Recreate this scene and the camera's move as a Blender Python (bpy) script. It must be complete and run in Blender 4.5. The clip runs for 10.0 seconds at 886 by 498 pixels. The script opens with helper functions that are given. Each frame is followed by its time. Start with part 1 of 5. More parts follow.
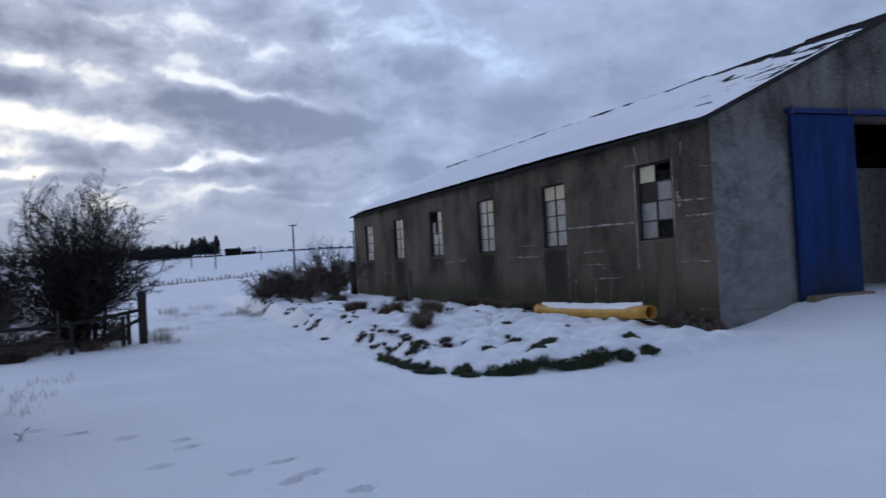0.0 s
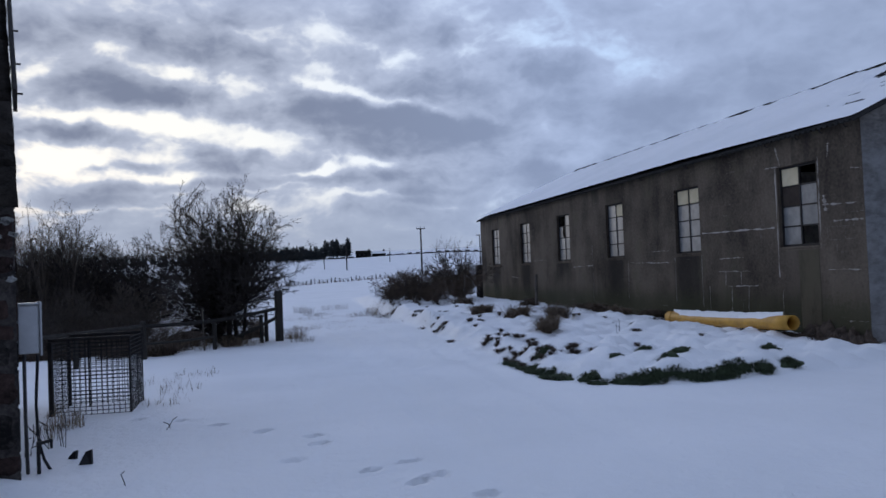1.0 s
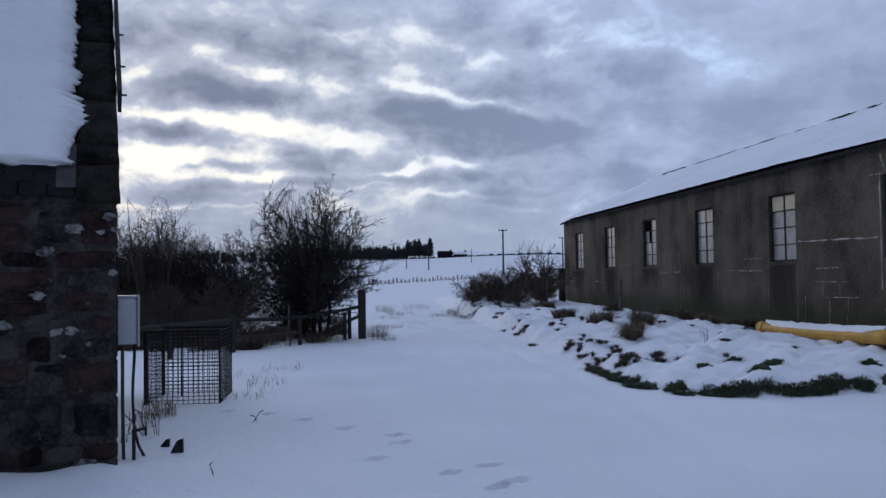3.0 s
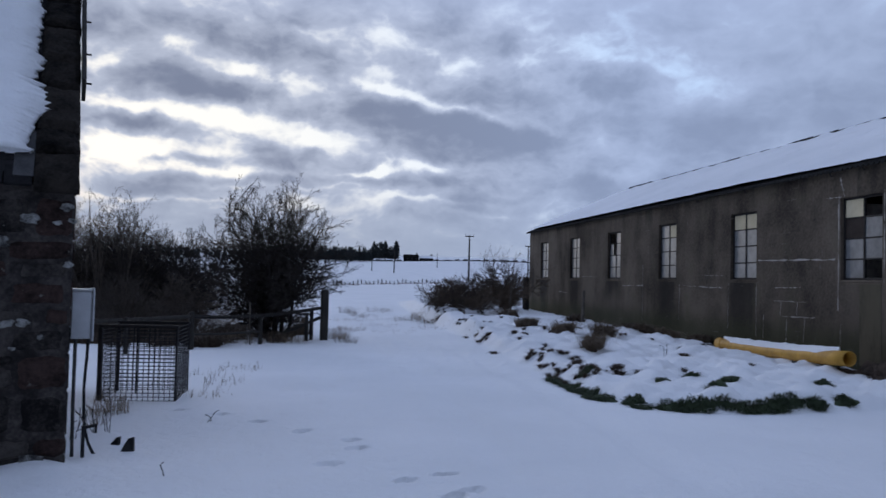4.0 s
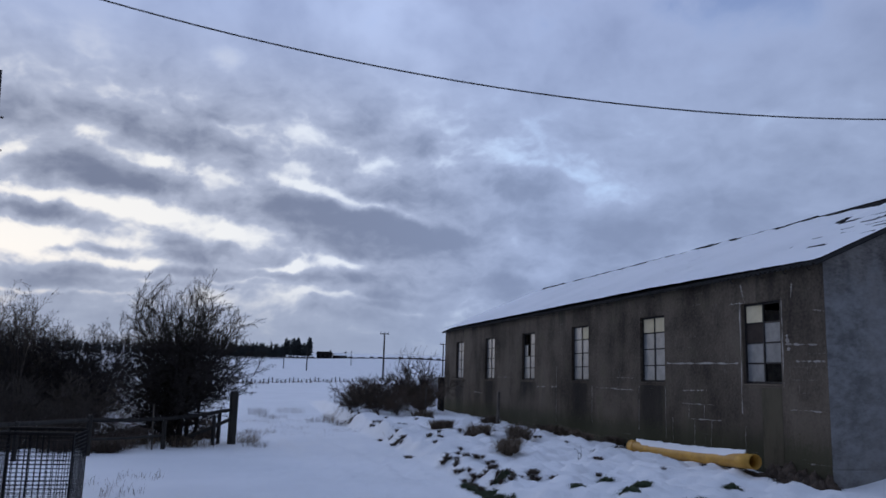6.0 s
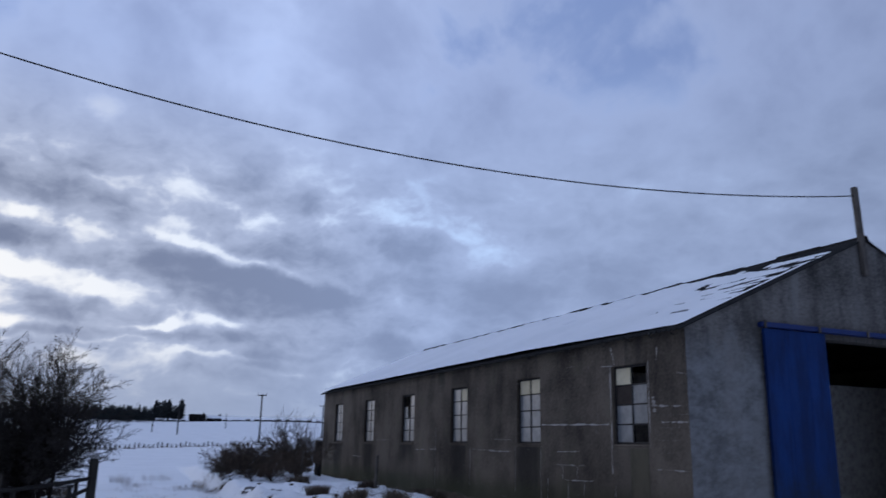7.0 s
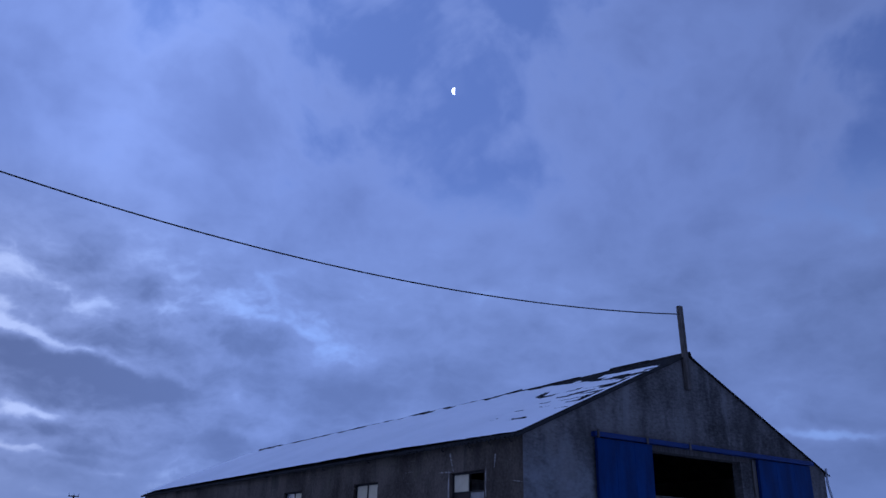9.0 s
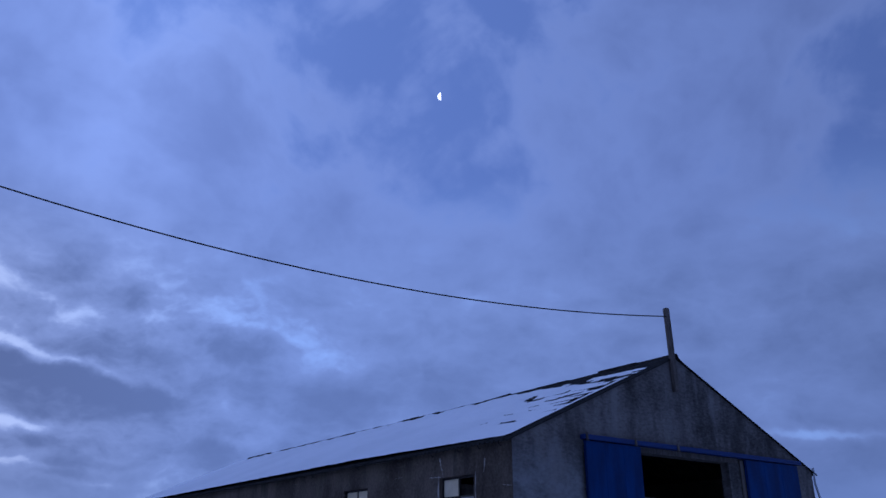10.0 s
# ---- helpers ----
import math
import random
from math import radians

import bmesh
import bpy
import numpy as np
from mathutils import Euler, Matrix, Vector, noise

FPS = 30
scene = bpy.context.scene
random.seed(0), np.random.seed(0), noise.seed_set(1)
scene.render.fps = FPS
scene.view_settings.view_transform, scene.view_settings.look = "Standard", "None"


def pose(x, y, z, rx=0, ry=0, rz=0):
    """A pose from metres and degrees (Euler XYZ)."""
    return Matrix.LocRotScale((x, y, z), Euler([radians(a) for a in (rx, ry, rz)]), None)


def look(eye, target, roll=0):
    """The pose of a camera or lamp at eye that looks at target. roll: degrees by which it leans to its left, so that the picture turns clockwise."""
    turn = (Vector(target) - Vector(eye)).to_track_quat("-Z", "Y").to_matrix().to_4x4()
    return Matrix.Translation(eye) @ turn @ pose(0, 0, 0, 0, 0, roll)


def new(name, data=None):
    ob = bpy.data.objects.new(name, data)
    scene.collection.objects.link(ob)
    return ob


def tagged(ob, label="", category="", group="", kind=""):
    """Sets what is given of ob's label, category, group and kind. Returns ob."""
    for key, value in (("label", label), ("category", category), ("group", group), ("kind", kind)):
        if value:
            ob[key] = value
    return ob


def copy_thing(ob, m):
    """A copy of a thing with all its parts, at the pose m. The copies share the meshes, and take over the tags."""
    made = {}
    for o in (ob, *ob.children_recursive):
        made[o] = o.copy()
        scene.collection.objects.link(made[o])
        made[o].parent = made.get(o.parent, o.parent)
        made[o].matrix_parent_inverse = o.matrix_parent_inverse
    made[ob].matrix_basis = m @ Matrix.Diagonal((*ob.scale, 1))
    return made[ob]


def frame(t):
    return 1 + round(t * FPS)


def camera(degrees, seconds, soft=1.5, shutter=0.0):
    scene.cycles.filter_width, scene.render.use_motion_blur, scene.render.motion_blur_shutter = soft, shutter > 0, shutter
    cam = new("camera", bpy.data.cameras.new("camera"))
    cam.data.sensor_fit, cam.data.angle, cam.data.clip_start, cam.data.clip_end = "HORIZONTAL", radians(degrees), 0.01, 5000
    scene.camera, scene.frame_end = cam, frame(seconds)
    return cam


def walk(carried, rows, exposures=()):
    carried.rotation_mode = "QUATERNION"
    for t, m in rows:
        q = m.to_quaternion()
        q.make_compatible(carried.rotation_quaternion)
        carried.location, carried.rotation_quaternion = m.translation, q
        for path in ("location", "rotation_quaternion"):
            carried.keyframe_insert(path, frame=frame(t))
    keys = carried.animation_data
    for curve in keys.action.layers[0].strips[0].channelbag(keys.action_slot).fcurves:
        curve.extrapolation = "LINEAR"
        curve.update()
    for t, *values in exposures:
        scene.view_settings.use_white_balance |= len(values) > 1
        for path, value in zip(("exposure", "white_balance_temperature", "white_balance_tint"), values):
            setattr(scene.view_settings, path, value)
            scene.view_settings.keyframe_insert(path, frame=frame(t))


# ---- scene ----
cam = camera(58.44, 10.0, shutter=0.3)

PATH = [
    (0.0, pose(0.023, -0.058, 1.570, 90.98, 3.11, -21.79)),
    (0.5, pose(0.011, -0.044, 1.569, 91.19, 3.43, -15.54)),
    (1.0, pose(0.018, -0.042, 1.575, 91.68, 2.33, -12.69)),
    (1.5, pose(0.003, -0.041, 1.576, 92.15, 2.16, -9.87)),
    (2.0, pose(-0.004, -0.014, 1.574, 92.23, 1.97, -7.57)),
    (3.5, pose(-0.000, 0.000, 1.600, 91.86, 0.53, -7.13)),
    (4.0, pose(0.012, 0.026, 1.611, 92.24, -1.41, -9.35)),
    (4.5, pose(-0.006, 0.036, 1.639, 92.86, -3.27, -12.21)),
    (5.0, pose(-0.032, 0.029, 1.665, 94.28, -3.27, -13.53)),
    (6.5, pose(-0.013, -0.041, 1.701, 101.80, -0.62, -18.09)),
    (7.0, pose(0.015, -0.085, 1.708, 103.94, -1.04, -23.92)),
    (7.5, pose(0.028, -0.073, 1.705, 106.77, -1.51, -28.91)),
    (8.0, pose(0.063, -0.070, 1.722, 109.23, -1.58, -32.81)),
    (8.5, pose(0.086, -0.022, 1.747, 110.62, -1.32, -34.68)),
    (9.0, pose(0.085, -0.025, 1.741, 111.28, -1.12, -35.28)),
    (9.5, pose(0.098, -0.044, 1.746, 111.60, -0.62, -35.53)),
    (10.0, pose(0.078, -0.059, 1.728, 111.66, -0.19, -35.86)),
]
EXPOSURES = [(0.0, 0.44, 6500, 8), (0.5, 0.38, 6500, 8), (5.2, 0.37, 6450, 9), (6.3, 0.20, 6300, 10), (6.8, 0.27, 6200, 10), (7.5, 0.28, 5800, 14), (8.2, -0.10, 5050, 20), (9.0, -0.33, 4750, 25), (10.0, -0.38, 4700, 25)]
walk(cam, PATH, EXPOSURES)

# ---------------------------------------------------------------- world and sun
SUN_AZ, SUN_EL = -20.0, 4.0   # degrees; azimuth clockwise from +y


class Nodes:
    """Small wrapper to write node trees as expressions."""

    def __init__(self, tree):
        self.tree = tree
        tree.nodes.clear()

    def add(self, kind, **props):
        n = self.tree.nodes.new(kind)
        for key, value in props.items():
            setattr(n, key, value)
        return n

    def put(self, socket, value):
        if isinstance(value, (int, float)):
            socket.default_value = value
        elif isinstance(value, (tuple, list)):
            socket.default_value = (*value, 1.0) if len(value) == 3 and socket.type == "RGBA" else value
        else:
            self.tree.links.new(value, socket)

    def math(self, op, a, b=None, c=None, clamp=False):
        n = self.add("ShaderNodeMath", operation=op, use_clamp=clamp)
        for i, v in enumerate((a, b, c)):
            if v is not None:
                self.put(n.inputs[i], v)
        return n.outputs[0]

    def vmath(self, op, a, b=None):
        n = self.add("ShaderNodeVectorMath", operation=op)
        for i, v in enumerate((a, b)):
            if v is not None:
                self.put(n.inputs[i], v)
        return n.outputs[0]

    def mix(self, fac, a, b, blend="MIX"):
        n = self.add("ShaderNodeMix", data_type="RGBA", blend_type=blend)
        self.put(n.inputs[0], fac), self.put(n.inputs[6], a), self.put(n.inputs[7], b)
        return n.outputs[2]

    def noise(self, vec, scale, detail=4.0, rough=0.55, distortion=0.0, color=False):
        n = self.add("ShaderNodeTexNoise")
        self.put(n.inputs["Vector"], vec)
        self.put(n.inputs["Scale"], scale), self.put(n.inputs["Detail"], detail)
        self.put(n.inputs["Roughness"], rough), self.put(n.inputs["Distortion"], distortion)
        return n.outputs["Color" if color else "Fac"]

    def ramp(self, fac, stops):
        n = self.add("ShaderNodeValToRGB")
        while len(n.color_ramp.elements) < len(stops):
            n.color_ramp.elements.new(0.5)
        for e, (p, c) in zip(n.color_ramp.elements, stops):
            e.position, e.color = p, (*c, 1) if isinstance(c, tuple) else (c, c, c, 1)
        self.put(n.inputs[0], fac)
        return n.outputs[0]

    def span(self, v, a, b, lo=0.0, hi=1.0):
        n = self.add("ShaderNodeMapRange", interpolation_type="SMOOTHSTEP")
        for i, x in enumerate((v, a, b, lo, hi)):
            self.put(n.inputs[i], x)
        return n.outputs[0]


# openings in the cloud and denser banks: azimuth, elevation, half width, half height, tilt, weight (degrees)
OPENINGS = [(-12.7, 8.1, 5.3, 1.2, -3, 1.25), (-0.6, 10.2, 5.2, 0.87, 10, 1.2), (11.1, 12.2, 4.5, 0.36, 12, 1.15), (3.9, 13.8, 2.2, 0.55, 13, 0.9), (8.2, 8.1, 1.6, 0.4, 1, 1.3), (4.1, 7.6, 1.8, 0.28, -5, 1.0),
            (-12.3, 11.3, 3.2, 0.48, -1, 1.0), (-6.5, 10.9, 2.7, 0.42, 0, 1.0), (-14.3, 14.0, 1.6, 0.51, -1, 0.9), (27.0, 13.7, 2.8, 1.12, 7, 1.0), (17.2, 16.9, 3.1, 1.06, 16, 0.42), (5.0, 17.1, 2.0, 0.55, 12, 0.35),
            (-5.5, 14.2, 1.7, 0.53, 6, 0.75), (11.7, 14.5, 1.2, 0.78, -1, 0.55), (-5.4, 7.2, 4.2, 0.31, -3, 0.8), (23.4, 15.1, 2.0, 0.6, 8, 0.7)]
STREAKS = [(9.5, 5.7, 5.3, 0.24, 0, 0.42), (-12.0, 5.0, 4.6, 0.19, -2, 0.7), (20.4, 7.8, 1.8, 0.2, 0, 0.35), (-2.3, 6.4, 5.9, 0.16, -3, 0.4), (14.0, 4.9, 4.9, 0.2, 0, 0.4), (-1.1, 22.0, 1.0, 0.59, -4, 0.8),
            (7.4, 16.4, 2.2, 0.4, 12, 0.25), (17.9, 16.0, 5.4, 1.2, -5, 0.62), (61.6, 7.7, 4.2, 0.32, 6, 0.7), (37.8, 18.4, 2.6, 0.57, 11, 0.35),
            (-10.3, 15.6, 1.5, 0.33, 5, 0.3), (-0.3, 17.0, 2.4, 0.38, 12, 0.4)]
BANKS = [(-12.5, 16.3, 5.4, 1.36, -5, 0.7), (-9.1, 13.2, 3.5, 1.05, -1, 1.15), (-0.4, 15.2, 4.2, 1.0, 7, 1.1), (6.7, 17.8, 3.7, 1.06, 6, 0.6), (3.5, 12.3, 4.5, 0.95, 7, 1.0), (9.7, 10.7, 4.5, 0.96, 5, 0.9),
            (-13.5, 10.1, 2.1, 0.52, -3, 1.0), (-8.9, 9.6, 4.8, 0.5, 4, 1.1), (0.4, 8.6, 4.8, 0.72, 4, 1.0), (-9.1, 7.9, 2.8, 0.35, -4, 1.35), (19.9, 13.6, 2.7, 1.16, -3, 1.1), (12.8, 13.6, 2.9, 0.78, 11, 0.9),
            (21.9, 10.8, 11.6, 1.33, 2, 0.9), (7.4, 7.0, 7.3, 0.49, -2, 0.7), (16.0, 7.3, 9.6, 1.05, -1, 0.6), (-4.7, 12.7, 2.3, 0.69, 2, 0.8)]
SHADES = [(5.3, 9.5, 3.7, 0.96, 4, 0.7), (-11.7, 5.8, 4.6, 0.46, -4, 0.7), (-3.4, 15.4, 2.3, 0.76, 4, 0.6), (12.1, 16.9, 3.3, 1.12, 2, 0.8), (11.1, 12.3, 5.9, 1.45, 2, 0.6), (32.4, 11.6, 11.3, 1.58, -1, 0.6),
            (13.3, 9.2, 7.0, 1.45, -2, 0.6), (21.3, 13.9, 3.0, 1.25, -1, 0.9), (28.6, 22.3, 8.6, 2.03, 5, 0.4), (26.6, 6.4, 11.5, 0.94, 0, 0.4), (10.4, 17.1, 2.9, 1.15, 9, 0.5)]
GAPS = [(32.0, 34.4, 5.5, 2.2, 0, 0.42), (54.3, 34.6, 3.5, 3.0, 20, 0.40), (41.5, 31.0, 1.4, 2.4, -20, 0.35), (43.0, 37.0, 3.0, 1.4, 10, 0.4)]


def make_world():
    world = bpy.data.worlds.new("dusk_sky")
    scene.world = world
    world.use_nodes = True
    n = Nodes(world.node_tree)
    sky = n.add("ShaderNodeTexSky", sky_type="NISHITA", sun_disc=False, sun_elevation=radians(SUN_EL), sun_rotation=radians(SUN_AZ))
    ray = n.add("ShaderNodeTexCoord").outputs["Generated"]
    parts = n.add("ShaderNodeSeparateXYZ")
    n.put(parts.inputs[0], ray)
    x, y, z = parts.outputs
    up = n.math("MAXIMUM", z, 0.0)
    # cloud deck: the view ray meets a level sheet
    lift = n.math("ADD", up, 0.16)
    deck = n.add("ShaderNodeCombineXYZ")
    n.put(deck.inputs[0], n.math("DIVIDE", x, lift)), n.put(deck.inputs[1], n.math("DIVIDE", y, lift))
    deck = deck.outputs[0]
    wob = n.vmath("SUBTRACT", n.noise(ray, 8.0, 3.0, 0.5, color=True), (0.5, 0.5, 0.5))
    puff = n.vmath("SUBTRACT", n.noise(ray, 26.0, 4.0, 0.5, color=True), (0.5, 0.5, 0.5))
    bent = n.vmath("ADD", ray, n.vmath("MULTIPLY", wob, (0.042, 0.042, 0.020)))
    bent = n.vmath("ADD", bent, n.vmath("MULTIPLY", puff, (0.036, 0.036, 0.025)))
    p2 = n.add("ShaderNodeSeparateXYZ")
    n.put(p2.inputs[0], bent)
    az = n.math("MULTIPLY", n.math("ARCTAN2", p2.outputs[0], p2.outputs[1]), 57.29578)
    el = n.math("MULTIPLY", n.math("ARCSINE", n.math("MINIMUM", n.math("MAXIMUM", p2.outputs[2], -1.0), 1.0)), 57.29578)

    def blobs(rows):
        total = None
        for a, e, sa, se, tilt, w in rows:
            da, de = n.math("SUBTRACT", az, a), n.math("SUBTRACT", el, e)
            c, s = math.cos(radians(tilt)), math.sin(radians(tilt))
            u = n.math("MULTIPLY_ADD", da, c / sa, n.math("MULTIPLY", de, -s / sa))
            v = n.math("MULTIPLY_ADD", da, s / se, n.math("MULTIPLY", de, c / se))
            g = n.math("MULTIPLY", n.math("POWER", 0.45, n.math("MULTIPLY_ADD", u, u, n.math("MULTIPLY", v, v))), w)
            total = g if total is None else n.math("ADD", total, g)
        return total

    flat = n.vmath("ADD", n.vmath("MULTIPLY", ray, (1.0, 1.0, 1.9)), n.vmath("MULTIPLY", wob, (0.05, 0.05, 0.05)))
    high = n.span(up, 0.27, 0.46)

    def puffs(scale, vec):
        """Rounded heaps of cloud with creases between them."""
        v = n.add("ShaderNodeTexVoronoi", feature="SMOOTH_F1")
        n.put(v.inputs["Vector"], n.vmath("ADD", vec, n.vmath("MULTIPLY", puff, (0.05, 0.05, 0.05))))
        n.put(v.inputs["Scale"], scale), n.put(v.inputs["Smoothness"], 0.5)
        n.put(v.inputs["Detail"], 3.0), n.put(v.inputs["Roughness"], 0.55)
        return n.math("SUBTRACT", 0.62, v.outputs["Distance"])

    fine = n.math("SUBTRACT", n.noise(flat, 8.0, 6.0, 0.50, 0.3), 0.5)
    soft = n.math("ADD", n.math("SUBTRACT", n.noise(ray, 5.0, 6.0, 0.52, 0.4), 0.5), n.math("MULTIPLY", puffs(7.0, ray), 0.22))
    lump = n.math("ADD", n.math("MULTIPLY", n.math("SUBTRACT", n.noise(flat, 19.0, 6.0, 0.55, 0.4), 0.5), 0.6), n.math("MULTIPLY", puffs(13.0, flat), 0.42))
    calm = n.span(az, 16.0, 36.0, 1.0, 0.55)       # the deck is smoother away from the sunset
    low_part = n.math("MULTIPLY", n.math("MULTIPLY_ADD", fine, 0.50, n.math("MULTIPLY", lump, 0.44)), calm)
    blend = n.add("ShaderNodeMix", data_type="FLOAT")
    n.put(blend.inputs[0], high), n.put(blend.inputs[2], low_part), n.put(blend.inputs[3], n.math("MULTIPLY", soft, 0.85))
    broad = n.math("MULTIPLY_ADD", n.noise(deck, 1.1, 4.0, 0.5, 0.2), 0.16, -0.08)
    density = n.math("ADD", n.math("ADD", blend.outputs[0], broad), n.span(el, 22.0, 27.0, 0.030, 0.0))
    density = n.math("ADD", density, n.math("SUBTRACT", n.math("MULTIPLY", blobs(BANKS + SHADES), 0.118), n.math("MULTIPLY", blobs(OPENINGS + STREAKS + GAPS), 0.208)))
    thick = n.span(density, -0.15, 0.19)           # 1 where the cloud is dense
    thin = n.span(density, -0.05, -0.20)          # 1 where the cloud is open
    # nearness to the sunset
    sun = (math.sin(radians(SUN_AZ)) * math.cos(radians(SUN_EL)), math.cos(radians(SUN_AZ)) * math.cos(radians(SUN_EL)), math.sin(radians(SUN_EL)))
    dot = n.add("ShaderNodeVectorMath", operation="DOT_PRODUCT")
    n.put(dot.inputs[0], ray), n.put(dot.inputs[1], sun)
    near = n.span(dot.outputs["Value"], 0.70, 1.0)
    dark = n.mix(near, (0.200, 0.250, 0.385), (0.160, 0.185, 0.265))
    dark = n.mix(high, dark, (0.225, 0.278, 0.450))
    lit = n.mix(near, (0.330, 0.402, 0.590), (0.41, 0.445, 0.55))
    lit = n.mix(high, lit, (0.315, 0.385, 0.590))
    clear = n.mix(near, (0.47, 0.61, 0.86), (0.80, 0.79, 0.775))
    clear = n.mix(high, clear, (0.205, 0.280, 0.505))
    clear = n.mix(0.06, clear, n.mix(1.0, sky.outputs[0], (0.08, 0.08, 0.08), "MULTIPLY"))
    colour = n.mix(thick, lit, dark)
    colour = n.mix(thin, colour, clear)
    # the sky darkens away from the sunset
    sky_gain = n.span(n.math("MULTIPLY_ADD", x, sun[0], n.math("MULTIPLY", y, sun[1])), -0.5, 0.80, 0.52, 1.0)
    # added gain on the unseen sky overhead, to brighten the snow
    sky_gain = n.math("MULTIPLY", sky_gain, n.span(up, 0.62, 0.92, 1.0, 1.48))
    shade = n.add("ShaderNodeCombineXYZ")
    for i in range(3):
        n.put(shade.inputs[i], sky_gain)
    colour = n.mix(1.0, colour, shade.outputs[0], "MULTIPLY")
    glow = n.mix(n.math("MULTIPLY", n.math("MULTIPLY", high, n.span(x, 0.0, 0.22, 0.2, 1.0)), n.span(x, 0.42, 0.05)), (1.0, 1.0, 1.0), (1.50, 1.47, 1.38))
    colour = n.mix(1.0, colour, glow, "MULTIPLY")
    haze = n.span(up, 0.03, 0.135, 0.85, 0.0)
    colour = n.mix(haze, colour, n.mix(near, (0.225, 0.283, 0.425), (0.29, 0.33, 0.43)))
    back = n.add("ShaderNodeBackground")
    n.put(back.inputs[0], colour), n.put(back.inputs[1], 1.0)
    n.put(n.add("ShaderNodeOutputWorld").inputs[0], back.outputs[0])


make_world()
sun_data = bpy.data.lights.new("sun", "SUN")
sun_data.energy, sun_data.angle, sun_data.color = 0.25, radians(25), (1.0, 0.9, 0.8)
sun_lamp = new("sun", sun_data)
sun_lamp.matrix_world = look((0, 0, 0), (-math.sin(radians(SUN_AZ)), -math.cos(radians(SUN_AZ)), -math.tan(radians(12.0))))


# ---------------------------------------------------------------- materials
def material(name, build):
    m = bpy.data.materials.new(name)
    m.use_nodes = True
    n = Nodes(m.node_tree)
    bsdf = n.add("ShaderNodeBsdfPrincipled")
    n.put(n.add("ShaderNodeOutputMaterial").inputs[0], bsdf.outputs[0])
    n.bsdf = bsdf
    n.pos = n.add("ShaderNodeNewGeometry").outputs["Position"]
    build(n)
    return m


def finish(n, colour, rough=0.85, bump=None, strength=0.3, distance=0.01, metal=0.0, spec=0.3):
    n.put(n.bsdf.inputs["Base Color"], colour), n.put(n.bsdf.inputs["Roughness"], rough)
    n.put(n.bsdf.inputs["Metallic"], metal), n.put(n.bsdf.inputs["Specular IOR Level"], spec)
    if bump is not None:
        b = n.add("ShaderNodeBump")
        n.put(b.inputs["Strength"], strength), n.put(b.inputs["Distance"], distance), n.put(b.inputs["Height"], bump)
        n.put(n.bsdf.inputs["Normal"], b.outputs[0])


def plain(name, low, high, scale=6.0, rough=0.8, strength=0.3, distance=0.01, metal=0.0, stretch=(1, 1, 1), spec=0.3):
    """Two tones broken by coarse and fine noise, with fine relief."""
    def build(n):
        p = n.vmath("MULTIPLY", n.pos, stretch)
        a = n.noise(p, scale, 6.0, 0.6)
        b = n.noise(p, scale * 7.0, 4.0, 0.6)
        t = n.math("ADD", n.math("MULTIPLY", a, 0.65), n.math("MULTIPLY", b, 0.35))
        rnd = n.math("MULTIPLY_ADD", n.add("ShaderNodeObjectInfo").outputs["Random"], 0.16, -0.08)
        t = n.span(n.math("ADD", t, rnd), 0.32, 0.68)
        finish(n, n.mix(t, low, high), rough, b, strength, distance, metal, spec)
    return material(name, build)


def snow_build(n):
    a = n.noise(n.pos, 0.35, 5.0, 0.5)
    b = n.noise(n.pos, 3.0, 6.0, 0.6)
    c = n.noise(n.pos, 45.0, 4.0, 0.6)
    col = n.mix(n.span(a, 0.3, 0.7), (0.81, 0.82, 0.82), (0.88, 0.885, 0.885))
    e = n.noise(n.pos, 11.0, 5.0, 0.6)
    h = n.math("ADD", n.math("MULTIPLY", b, 1.0), n.math("ADD", n.math("MULTIPLY", e, 0.38), n.math("MULTIPLY", c, 0.16)))
    finish(n, col, 0.65, h, 0.6, 0.09, 0.0, 0.25)


SNOW = material("snow", snow_build)


